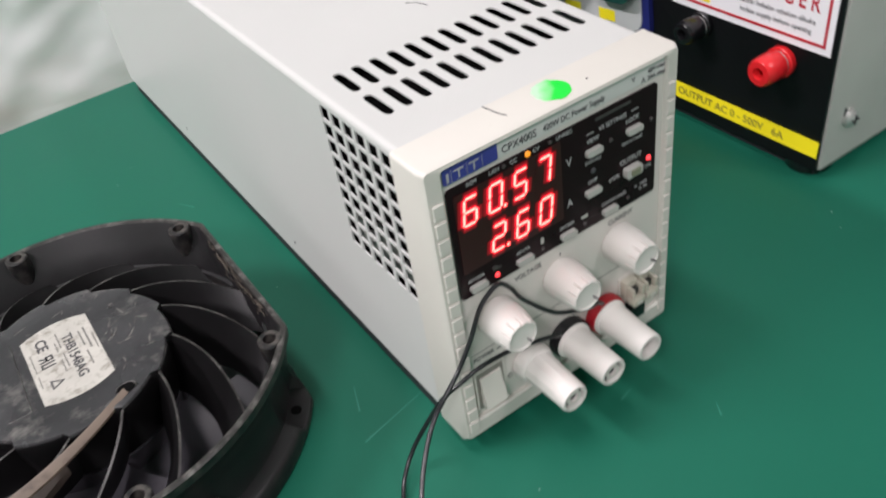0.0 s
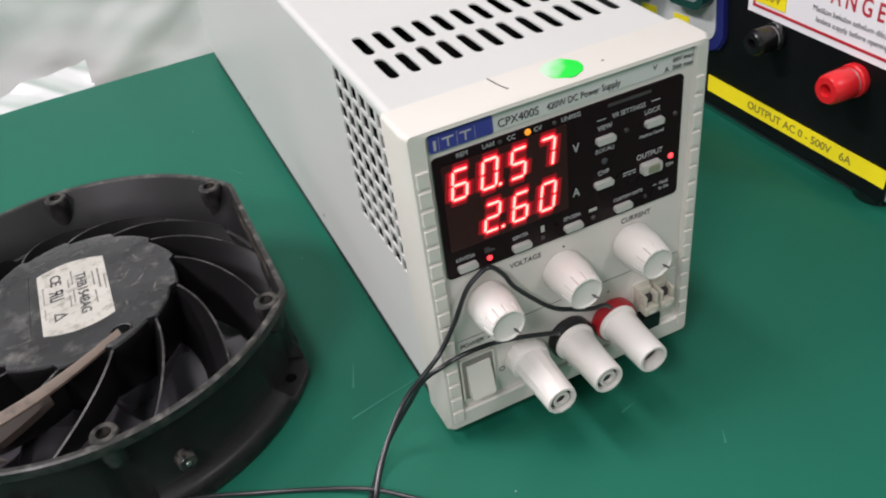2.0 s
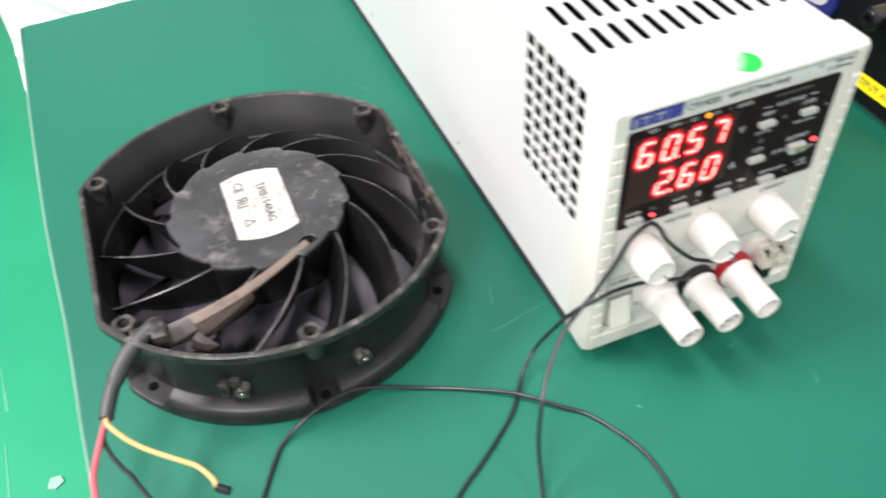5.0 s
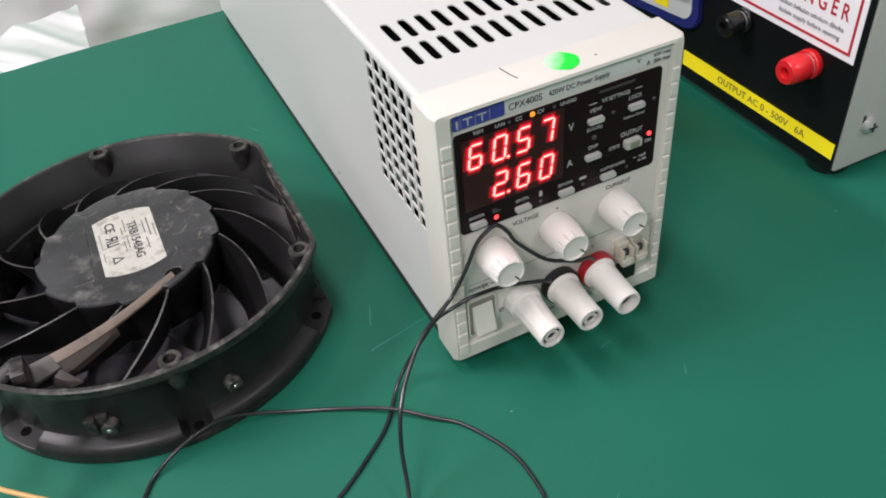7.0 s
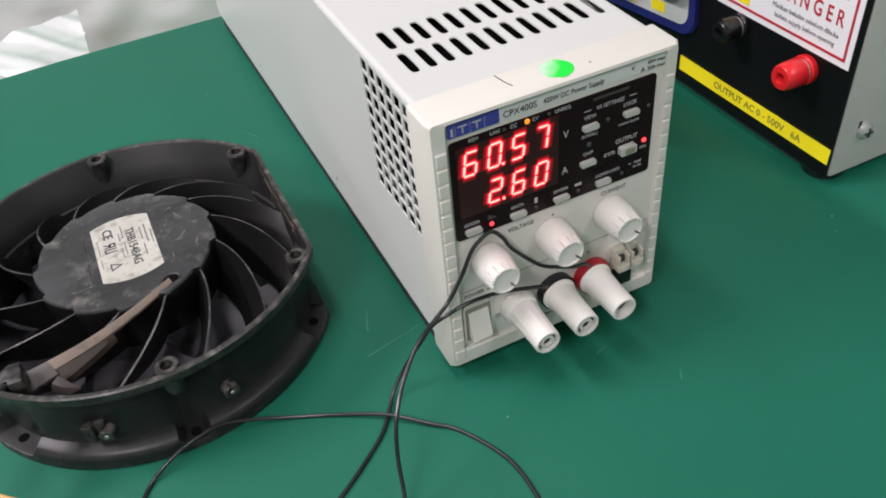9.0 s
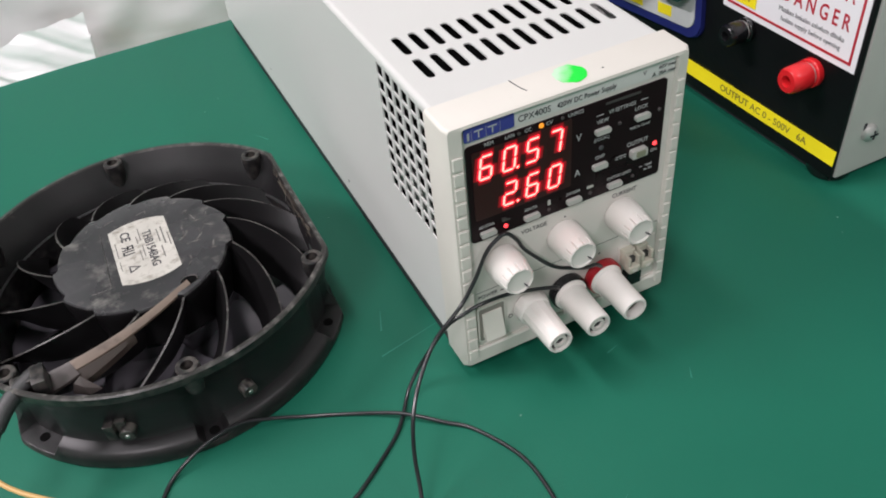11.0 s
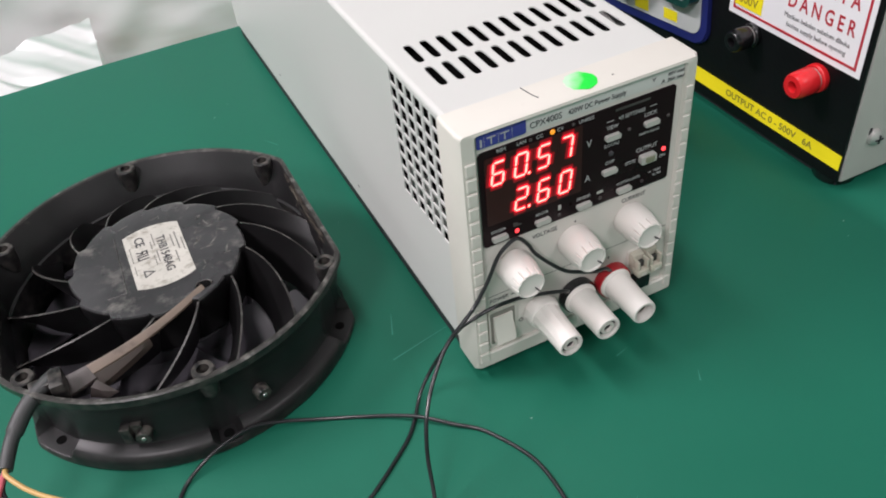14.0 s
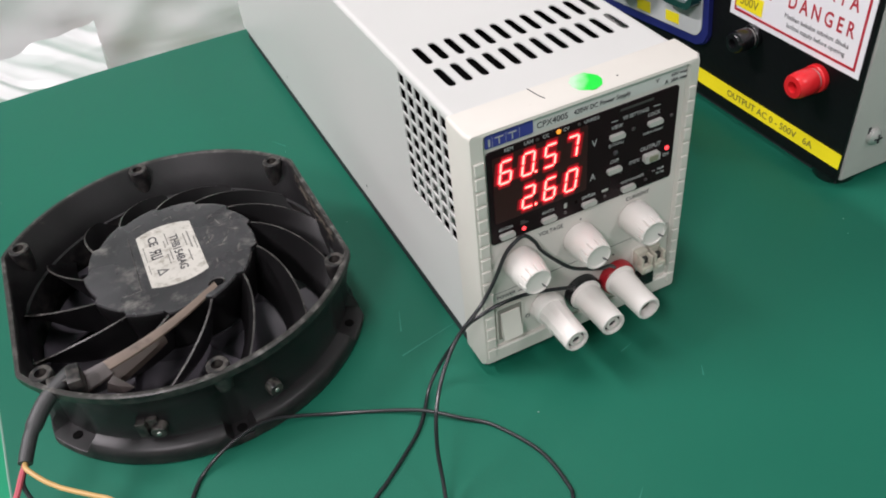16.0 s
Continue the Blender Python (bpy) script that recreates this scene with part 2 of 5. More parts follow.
def box(x0, x1, y0, y1, z0, z1, bevel=0.0, segs=2, bm=None):
    b = bmesh.new()
    bmesh.ops.create_cube(b, size=1)
    for v in b.verts:
        v.co = Vector((x0 + (v.co.x + 0.5) * (x1 - x0), y0 + (v.co.y + 0.5) * (y1 - y0), z0 + (v.co.z + 0.5) * (z1 - z0)))
    if bevel:
        bmesh.ops.bevel(b, geom=list(b.edges), offset=bevel, segments=segs, affect="EDGES", profile=0.5)
    if bm is None:
        return b
    merge(bm, b)
    return bm


def merge(bm, other, m=None):
    if m is not None:
        bmesh.ops.transform(other, matrix=m, verts=other.verts)
    made = {v: bm.verts.new(v.co) for v in other.verts}
    for f in other.faces:
        bm.faces.new([made[v] for v in f.verts])
    other.free()
    return bm


def lathe(profile, n=32, m=None, closed=False):
    """Turn (radius, height) pairs about z."""
    bm = bmesh.new()
    rings = []
    for r, z in profile:
        if r < 1e-6:
            rings.append([bm.verts.new((0, 0, z))])
        else:
            rings.append([bm.verts.new((r * math.cos(2 * math.pi * i / n), r * math.sin(2 * math.pi * i / n), z)) for i in range(n)])
    pairs = list(zip(rings, rings[1:])) + ([(rings[-1], rings[0])] if closed else [])
    for a, b in pairs:
        for i in range(n):
            j = (i + 1) % n
            if len(a) == 1 and len(b) == 1:
                continue
            if len(a) == 1:
                bm.faces.new((a[0], b[j], b[i]))
            elif len(b) == 1:
                bm.faces.new((a[i], a[j], b[0]))
            else:
                bm.faces.new((a[i], a[j], b[j], b[i]))
    if m is not None:
        bmesh.ops.transform(bm, matrix=m, verts=bm.verts)
    return bm


def smooth_path(pts, per=8):
    pts = [Vector(p) for p in pts]
    full = [pts[0] * 2 - pts[1]] + pts + [pts[-1] * 2 - pts[-2]]
    out = []
    for a, b, c, d in zip(full, full[1:], full[2:], full[3:]):
        for k in range(per):
            t = k / per
            out.append(0.5 * (2 * b + (c - a) * t + (2 * a - 5 * b + 4 * c - d) * t * t + (3 * b - a - 3 * c + d) * t ** 3))
    out.append(pts[-1])
    return out


def sweep(pts, radius, n=10, per=8):
    path = smooth_path(pts, per)
    bm = bmesh.new()
    rings = []
    side = Vector((0, 0, 1))
    for i, p in enumerate(path):
        d = (path[min(i + 1, len(path) - 1)] - path[max(i - 1, 0)]).normalized()
        u = (side - d * side.dot(d))
        u = u.normalized() if u.length > 1e-4 else d.orthogonal().normalized()
        side = u
        w = d.cross(u)
        r = radius(i / (len(path) - 1)) if callable(radius) else radius
        rings.append([bm.verts.new(p + r * (math.cos(2 * math.pi * k / n) * u + math.sin(2 * math.pi * k / n) * w)) for k in range(n)])
    for a, b in zip(rings, rings[1:]):
        for k in range(n):
            bm.faces.new((a[k], a[(k + 1) % n], b[(k + 1) % n], b[k]))
    bm.faces.new(rings[0])
    bm.faces.new(rings[-1])
    return bm


def prism(outline, z0, z1, m=None, bevel=0.0):
    """Extrude an (x, y) outline from z0 to z1."""
    bm = bmesh.new()
    a = [bm.verts.new((x, y, z0)) for x, y in outline]
    b = [bm.verts.new((x, y, z1)) for x, y in outline]
    bm.faces.new(a[::-1])
    bm.faces.new(b)
    for i in range(len(a)):
        j = (i + 1) % len(a)
        bm.faces.new((a[i], a[j], b[j], b[i]))
    if bevel:
        top = [e for e in bm.edges if e.verts[0].co.z > (z0 + z1) / 2 and e.verts[1].co.z > (z0 + z1) / 2]
        bmesh.ops.bevel(bm, geom=top, offset=bevel, segments=2, affect="EDGES")
    if m is not None:
        bmesh.ops.transform(bm, matrix=m, verts=bm.verts)
    return bm


def rounded_rect(x0, x1, y0, y1, r, n=5):
    pts = []
    for cx, cy, a in ((x1 - r, y0 + r, -90), (x1 - r, y1 - r, 0), (x0 + r, y1 - r, 90), (x0 + r, y0 + r, 180)):
        for i in range(n + 1):
            t = radians(a + 90 * i / n)
            pts.append((cx + r * math.cos(t), cy + r * math.sin(t)))
    return pts


FRONT = pose(0, 0, 0, 90, 0, 0)   # outline x, y -> x, z; height -> towards the viewer (-y)


def text(body, size, m, mat, parent, name="lettering", align="CENTER", slant=0.0, widen=1.0, bold=0.0):
    cu = bpy.data.curves.new(name, "FONT")
    cu.body, cu.size, cu.align_x, cu.align_y, cu.shear = body, size, align, "CENTER", slant
    cu.extrude, cu.offset = 0.00006, bold
    cu.resolution_u = 3
    tmp = new("tmp_text", cu)
    bpy.context.view_layer.update()
    me = bpy.data.meshes.new_from_object(tmp.evaluated_get(bpy.context.evaluated_depsgraph_get()))
    bpy.data.objects.remove(tmp)
    me.transform(m @ Matrix.Diagonal((widen, 1, 1, 1)))
    me.materials.clear()
    me.materials.append(mat)
    ob = new(name, me)
    ob.parent = parent
    return ob


def hole_cell(bm, rect, inner, depth, lift, at=()):
    """A flat cell with a hole: rect (u0, u1, v0, v1), inner(angle) -> (u, v); lift(u, v, d) gives the place d below the face."""
    u0, u1, v0, v1 = rect
    cu, cv = (u0 + u1) / 2, (v0 + v1) / 2
    hu, hv = (u1 - u0) / 2, (v1 - v0) / 2
    corner = math.atan2(hv, hu)
    angles = sorted({round(a % (2 * math.pi), 6) for a in (corner, math.pi - corner, math.pi + corner, -corner, *at)})
    o, i0, i1 = [], [], []
    for a in angles:
        c, s = math.cos(a), math.sin(a)
        k = min(hu / abs(c) if abs(c) > 1e-9 else 1e9, hv / abs(s) if abs(s) > 1e-9 else 1e9)
        o.append(bm.verts.new(lift(cu + k * c, cv + k * s, 0)))
        iu, iv = inner(a)
        i0.append(bm.verts.new(lift(cu + iu, cv + iv, 0)))
        i1.append(bm.verts.new(lift(cu + iu, cv + iv, depth)))
    n = len(angles)
    for i in range(n):
        j = (i + 1) % n
        bm.faces.new((o[i], o[j], i0[j], i0[i]))
        bm.faces.new((i0[i], i0[j], i1[j], i1[i]))


def quad(bm, pts):
    bm.faces.new([bm.verts.new(p) for p in pts])


def stadium(half_w, half_l):
    """Ray from the centre of an upright slot with round ends to its edge."""
    def at(a):
        c, s = math.cos(a), math.sin(a)
        lo, hi = 0.0, half_l + half_w
        for _ in range(30):
            k = (lo + hi) / 2
            x, y = k * c, k * s
            dy = max(0.0, abs(y) - (half_l - half_w))
            inside = math.hypot(x, dy) < half_w
            lo, hi = (k, hi) if inside else (lo, k)
        return lo * c, lo * s
    return at


def square(half_u, half_v):
    def at(a):
        c, s = math.cos(a), math.sin(a)
        k = min(half_u / abs(c) if abs(c) > 1e-9 else 1e9, half_v / abs(s) if abs(s) > 1e-9 else 1e9)
        return k * c, k * s
    return at

# ---- setting ----
part("floor", box(-3.2, 3.4, -3.2, 3.6, FLOOR - 0.05, FLOOR), M_FLOOR)
tagged(bpy.data.objects["floor"], "glossy green painted workshop floor with scuffs", "floor", kind="structure")
tagged(part("ceiling", box(-3.2, 3.4, -3.2, 3.6, CEIL, CEIL + 0.05), M_WALL), "plain white ceiling", "ceiling", kind="structure")
for nm, b in (("wall_north", box(-3.2, 3.4, 3.6, 3.7, FLOOR, CEIL)), ("wall_south", box(-3.2, 3.4, -3.3, -3.2, FLOOR, CEIL)),
              ("wall_west", box(-3.3, -3.2, -3.3, 3.7, FLOOR, CEIL)), ("wall_east", box(3.4, 3.5, -3.3, 3.7, FLOOR, CEIL))):
    tagged(part(nm, b, M_WALL), "plain pale painted wall", "wall", kind="structure")

# dropped pale chip on the floor
tagged(part("chip", prism([(-0.463, 0.582), (-0.452, 0.578), (-0.440, 0.586), (-0.444, 0.597), (-0.458, 0.598)], FLOOR, FLOOR + 0.004), material("pale_chip", (0.26, 0.45, 0.35), 0.6)), "small pale chip lying on the green floor", "debris")

# faint pale drag marks in the floor paint
drag = bmesh.new()
for x0, y0, x1, y1, w in ((-0.356, 1.026, -0.357, 0.956, 0.004), (-0.520, 0.838, -0.513, 0.746, 0.003), (-0.518, 0.685, -0.513, 0.527, 0.003), (-0.332, 0.612, -0.326, 0.596, 0.004)):
    quad(drag, [(x0 - w * 0.3, y0, FLOOR + 0.0006), (x0 + w * 0.4, y0, FLOOR + 0.0006), (x1 + w, y1, FLOOR + 0.0006), (x1 - w, y1, FLOOR + 0.0006)])
tagged(part("drag_mark", drag, material("floor_scuff", (0.06, 0.34, 0.20), 0.6, var=0.15, scale=60)), "faint pale drag marks on the green floor", "scratch", kind="structure")

W_SUPPLY = 0.110
# ---- work table ----
TX0, TX1, TY0, TY1 = -0.215, 1.35, -0.62, 0.416
table = thing("work_table", "wooden work table with metal legs under a green mat", "table", (0, 0, FLOOR))
part("tabletop", box(-0.1965, TX1, TY0, TY1 - 0.003, -FLOOR - 0.030, -FLOOR - 0.0022, 0.001), M_WOOD, table)
for lx in (TX0 + 0.12, TX1 - 0.08):
    for ly in (TY0 + 0.06, TY1 - 0.08):
        part("leg", box(lx - 0.02, lx + 0.02, ly - 0.02, ly + 0.02, 0.0, -FLOOR - 0.030, 0.003), M_BOXGREY, table)
outline = [(-0.1980, TY0), (TX1, TY0), (TX1, TY1), (-0.05, TY1 + 0.002), (-0.12, TY1 + 0.001), (-0.2175, TY1 - 0.003), (-0.2160, 0.30), (-0.2133, 0.19), (-0.2087, 0.1147), (-0.2070, 0.0537), (-0.2055, 0.0206), (-0.2015, -0.08)]
mat_ob = part("table_mat", prism(outline, -0.0022, 0.0, bevel=0.0014), M_MAT)
mat_ob.data.materials.append(M_MATEDGE)
for f in mat_ob.data.polygons:
    f.material_index = 1 if f.normal.x < -0.3 else 0
tagged(mat_ob, "dark green rubber mat covering the work table", "mat")
part("cut_edge", sweep([(x - 0.0003, y, -0.0004) for x, y in outline[5:] + outline[:1]], 0.00065, 6, 2), M_MATEDGE, mat_ob, "pale cut edge of the mat")
sc = bmesh.new()
rnd = random.Random(4)
for x, y, l, a in ((0.012, 0.035, 0.010, 20), (-0.022, 0.045, 0.014, 70), (0.062, -0.020, 0.008, 15), (0.085, -0.05, 0.006, 60), (-0.02, 0.235, 0.012, 120), (-0.028, 0.03, 0.05, 12), (0.02, -0.09, 0.01, 40)):
    c, s = math.cos(radians(a)), math.sin(radians(a))
    w = 0.0004
    quad(sc, [(x - s * w, y + c * w, 0.0003), (x + s * w, y - c * w, 0.0003), (x + l * c + s * w * 0.3, y + l * s, 0.0003), (x + l * c - s * w * 0.3, y + l * s, 0.0003)])
tagged(part("mat_scratch", sc, material("mat_scuff", (0.030, 0.19, 0.135), 0.6)), "fine pale scuffs on the green mat", "scratch", kind="structure")

lint = bmesh.new()
for k in range(34):
    x, y, r = rnd.uniform(-0.20, 0.30), rnd.uniform(-0.16, 0.36), rnd.uniform(0.00015, 0.00045)
    if -0.005 < x < W_SUPPLY and y > -0.002 or (x + 0.11) ** 2 + (y - 0.106) ** 2 < 0.0081 or x > 0.22:
        continue
    c = Vector((x, y, 0.0004))
    lint.faces.new([lint.verts.new(c + Vector((r * rnd.uniform(0.6, 1.4) * math.cos(a), r * rnd.uniform(0.6, 1.4) * math.sin(a), 0.0))) for a in (0, 1.05, 2.1, 3.14, 4.2, 5.2)])
tagged(part("lint", lint, material("pale_lint", (0.30, 0.42, 0.36), 0.8)), "tiny pale specks of lint on the green mat", "lint", kind="stuff")

# ---- film-wrapped goods behind the table ----
pallet = thing("pallet", "bare wooden pallet on the green floor", "pallet", (0.30, 1.35, FLOOR))
for k in range(6):
    part("plank", box(-0.612 + 0.003 * (k % 2), 0.60, -0.56 + 0.18 * k, -0.44 + 0.18 * k, 0.09, 0.112, 0.003), M_WOOD, pallet)
for k in range(3):
    part("stringer", box(-0.610 + 0.53 * k, -0.530 + 0.53 * k, -0.55, 0.47, 0.0, 0.09, 0.003), M_WOOD, pallet)
part("edge_board", box(-0.646, -0.616, -0.50, 0.47, 0.112, 0.130, 0.003), M_WOOD, pallet)


def carton(name, x0, x1, y0, y1, z0, z1, mat, label):
    ob = thing(name, label, "box", ((x0 + x1) / 2, (y0 + y1) / 2, z0), group="cartons on the pallet")
    hx, hy, h = (x1 - x0) / 2, (y1 - y0) / 2, z1 - z0
    part("body", box(-hx, hx, -hy, hy, 0, h, 0.006), mat, ob)
    part("tape", box(-0.025, 0.025, -hy - 0.0006, hy + 0.0006, h * 0.72, h + 0.0007), M_WOOD if mat is M_PINK else M_SIGN, ob)
    return ob


PZ = FLOOR + 0.112
x = -0.315
for i, w in enumerate((0.17, 0.21, 0.26, 0.19, 0.20)):
    for j, (z, h) in enumerate(((PZ + 0.024, 0.20), (PZ + 0.226, 0.17), (PZ + 0.398, 0.21), (PZ + 0.61, 0.25), (PZ + 0.862, 0.26))):
        pink = (i, j) == (1, 1)
        sh = 0.015 * ((i * 3 + j * 5) % 4)
        carton("carton", x + 0.004, x + w - 0.004, 1.135 + sh, 1.50, z, z + h, M_PINK if pink else M_CARTON,
               "pinkish printed carton under clear wrap film" if pink else "plain white carton under clear wrap film")
    x += w

film = bmesh.new()
NU, NV = 120, 90
grid = []
for j in range(NV + 1):
    row = []
    for i in range(NU + 1):
        u, v = i / NU, j / NV
        z = PZ + 0.012 + v * 1.16
        # left side face then front face
        s = u * 1.75 - 0.38
        if s < 0:
            px, py, nx, ny = -0.330, 1.105 - s, -1.0, 0.0
        else:
            px, py, nx, ny = -0.330 + s, 1.105, 0.0, -1.0
        f = 0.020 * noise.noise((px * 4, py * 4 + 3, z * 7)) + 0.008 * noise.noise((px * 14 + z * 9, py * 14, z * 22)) + 0.012 * abs(noise.noise((px * 9 - z * 12, py * 9, z * 5)))
        f -= 0.02 * math.exp(-((v - 0.02) * 14) ** 2)
        row.append(film.verts.new((px + nx * f, py + ny * f, z + 0.012 * noise.noise((px * 6, 1, py * 6)))))
    grid.append(row)
for a, b in zip(grid, grid[1:]):
    for i in range(NU):
        film.faces.new((a[i], a[i + 1], b[i + 1], b[i]))
# loose, shinier folds of film and a white foam sheet low on the front
loose = bmesh.new()
FOLDS = ((-0.62, 0.008, 0.010), (-0.575, 0.006, 0.012), (-0.535, 0.010, 0.014), (-0.50, 0.005, 0.010), (-0.47, 0.007, 0.012), (-0.435, 0.005, 0.009), (-0.40, 0.009, 0.012), (-0.37, 0.005, 0.008))
rows_l = []
for j in range(145):
    row = []
    for i in range(97):
        u, v = i / 96, j / 144
        px, pz = -0.345 + 0.215 * u + 0.03 * v, -0.500 + 0.265 * v + 0.035 * u * v
        across, along = pz + 0.55 * px, px - 0.55 * pz
        ridge_l = math.sqrt(noise.noise((across * 22, along * 2.0, 2.0)) ** 2 + 0.004)
        drift = 0.020 * noise.noise((along * 5.0, 4.0, 1.0))
        folds = sum(hgt * math.exp(-((across - c + drift * (1 + k % 3)) / wid) ** 2) for k, (c, wid, hgt) in enumerate(FOLDS))
        py = 0.950 + 0.085 * v - 0.016 * ridge_l - folds + 0.005 * noise.noise((across * 60, along * 5, 5.0)) - 0.02 * u
        row.append(loose.verts.new((px, py, pz + 0.01 * noise.noise((px * 20, 3.0, 1.0)))))
    rows_l.append(row)
for a, b in zip(rows_l, rows_l[1:]):
    for i in range(96):
        loose.faces.new((a[i], a[i + 1], b[i + 1], b[i]))
tagged(part("loose_film", loose, M_FILM, sharp=60), "shiny loose folds of clear plastic film", "plastic film")
foam = thing("foam_sheet", "white foam sheet tucked under plastic film", "foam sheet", (-0.17, 1.056, FLOOR + 0.112))
part("sheet", prism([(-0.16, 0.0), (0.080, 0.0), (0.068, 0.395), (-0.16, 0.372)], 0.0, 0.008, FRONT), M_CARTON, foam)
fo = part("wrap_film", film, M_FILM, sharp=60)
tagged(fo, "crumpled clear plastic film wrapped round white cartons", "plastic film")

bin_ob = thing("waste_bin", "plain grey round plastic bin on the green floor", "bin", (-0.80, 2.02, FLOOR))
part("body", lathe([(0.0, 0.0), (0.17, 0.0), (0.185, 0.02), (0.205, 0.40), (0.212, 0.41), (0.205, 0.42), (0.198, 0.41), (0.178, 0.03), (0.0, 0.02)], 40), M_BIN, bin_ob)

# ---- power supply ----
W, D, Z0, Z1 = 0.1056, 0.402, 0.0080, 0.1317
CX0, CX1 = 0.0020, 0.1038      # the cover is a little narrower than the bezel
psu = thing("bench_power_supply", "ivory bench power supply with lit red display and three white terminals", "power supply")
cov = bmesh.new()
E = 0.0022
YF = 0.0150          # where the cover meets the front bezel


# top with two rows of slots, left side with a block of square holes, the rest plain
SLOT_X0, SLOT_P, SLOTS = 0.0136, 0.00745, 12
SLOT_ANGLES = [s * math.pi / 2 + d for s in (1, 3) for d in (-0.21, -0.185, -0.12, -0.06, 0.0, 0.06, 0.12, 0.185, 0.21)]
BOX_ANGLES = [s * math.pi / 4 for s in range(8)] + [math.atan2(sv * 0.00275, su * 0.0030) for su in (-1, 1) for sv in (-1, 1)]
SX0, SX1 = SLOT_X0 - SLOT_P / 2, SLOT_X0 + SLOT_P * (SLOTS - 0.5)
ZT = Z1 - 0.0005
lift_top = lambda u, v, d: (u, v, ZT - d)
ROWS_Y = ((0.0345, 0.0512), (0.0556, 0.0722))
for (ya, yb) in ROWS_Y:
    for k in range(SLOTS):
        hole_cell(cov, (SX0 + SLOT_P * k, SX0 + SLOT_P * (k + 1), ya - 0.002, yb + 0.002), stadium(0.0019, (yb - ya) / 2), 0.0006, lift_top, SLOT_ANGLES)
xa, xb = CX0 + E, CX1 - E
y1a, y1b, y2a, y2b = ROWS_Y[0][0] - 0.002, ROWS_Y[0][1] + 0.002, ROWS_Y[1][0] - 0.002, ROWS_Y[1][1] + 0.002
for a, b, c, d in ((xa, xb, YF, y1a), (xa, SX0, y1a, y1b), (SX1, xb, y1a, y1b), (xa, xb, y1b, y2a), (xa, SX0, y2a, y2b), (SX1, xb, y2a, y2b), (xa, xb, y2b, D)):
    quad(cov, [(a, c, ZT), (b, c, ZT), (b, d, ZT), (a, d, ZT)])
# left side
VY0, VY1, VZ0, VZ1, VC, VR = 0.0177, 0.0660, 0.0652, 0.1282, 6, 9
XS = CX0
lift_side = lambda u, v, d: (XS + d, u, v)
du, dv = (VY1 - VY0) / VC, (VZ1 - VZ0) / VR
for i in range(VC):
    for j in range(VR):
        hole_cell(cov, (VY0 + du * i, VY0 + du * (i + 1), VZ0 + dv * j, VZ0 + dv * (j + 1)), square(0.0030, 0.00275), 0.0006, lift_side, BOX_ANGLES)
za, zb = Z0 + E, ZT - E
for a, b, c, d in ((YF, VY0, za, zb), (VY1, D, za, zb), (VY0, VY1, za, VZ0), (VY0, VY1, VZ1, zb)):
    quad(cov, [(XS, a, c), (XS, b, c), (XS, b, d), (XS, a, d)])
# rounded edges, right side, bottom and back
sec = rounded_rect(CX0, CX1, Z0, ZT, E, 4)
for k in range(len(sec)):
    (ax, az), (bx, bz) = sec[k], sec[(k + 1) % len(sec)]
    plain_left = abs(ax - XS) < 1e-6 and abs(bx - XS) < 1e-6
    plain_top = abs(az - ZT) < 1e-6 and abs(bz - ZT) < 1e-6
    if not (plain_left or plain_top):
        quad(cov, [(ax, YF, az), (bx, YF, bz), (bx, D, bz), (ax, D, az)])
cov.faces.new([cov.verts.new((px, D, pz)) for px, pz in sec])
bmesh.ops.remove_doubles(cov, verts=cov.verts, dist=0.00002)
part("cover", cov, M_COVER, psu, "ivory painted steel cover with slotted vents")
# black filler box, paints the unlit inside behind slots and holes
part("unlit_inside", box(CX0 + 0.0060, CX1 - 0.004, 0.02, D - 0.004, Z0 + 0.003, ZT - 0.007), M_HOLE, psu)
# added dark skirt, stands in for the contact shadow below the cover
part("shadow_skirt", box(CX0 + 0.0012, CX1 - 0.0012, 0.004, D - 0.004, 0.0012, Z0 + 0.002), M_DARK, psu, "added dark skirt in place of the contact shadow")
inside = bmesh.new()
for k in range(5):
    box(CX0 + 0.0019, CX0 + 0.0030, 0.022 + 0.008 * k, 0.0275 + 0.008 * k, 0.068, 0.078 + 0.004 * (k % 3), bm=inside)
part("heat_sink", inside, M_METAL, psu)
for fx in (0.014, W - 0.014):
    for fy in (0.03, D - 0.03):
        part("foot", lathe([(0, 0), (0.0075, 0), (0.008, 0.001), (0.0075, Z0 + 0.001), (0, Z0 + 0.001)], 20, pose(fx, fy, 0)), M_BLACK, psu)

# front bezel: a frame with chamfered outer edges and comb-like ridges on both sides
bz = bmesh.new()
OX0, OX1, OZ0, OZ1 = 0.0, W, Z0 - 0.0015, Z1 + 0.0002
IX0, IX1, IZ0, IZ1 = 0.0070, 0.0996, 0.0160, 0.1298
loops = []
for (x0, x1, z0, z1), y in (((OX0, OX1, OZ0, OZ1), YF), ((OX0, OX1, OZ0, OZ1), 0.0008), ((OX0 + 0.0014, OX1 - 0.0014, OZ0 + 0.0014, OZ1 - 0.0008), -0.0016),
                            ((IX0 - 0.0004, IX1 + 0.0004, IZ0 - 0.0006, IZ1 + 0.0002), -0.0020), ((IX0, IX1, IZ0, IZ1), -0.0014), ((IX0, IX1, IZ0, IZ1), 0.0030)):
    loops.append([bz.verts.new((px, y, pz)) for px, pz in rounded_rect(x0, x1, z0, z1, 0.0016, 3)])
for a, b in zip(loops, loops[1:]):
    for k in range(len(a)):
        bz.faces.new((a[k], a[(k + 1) % len(a)], b[(k + 1) % len(a)], b[k]))
bz.faces.new(loops[0])
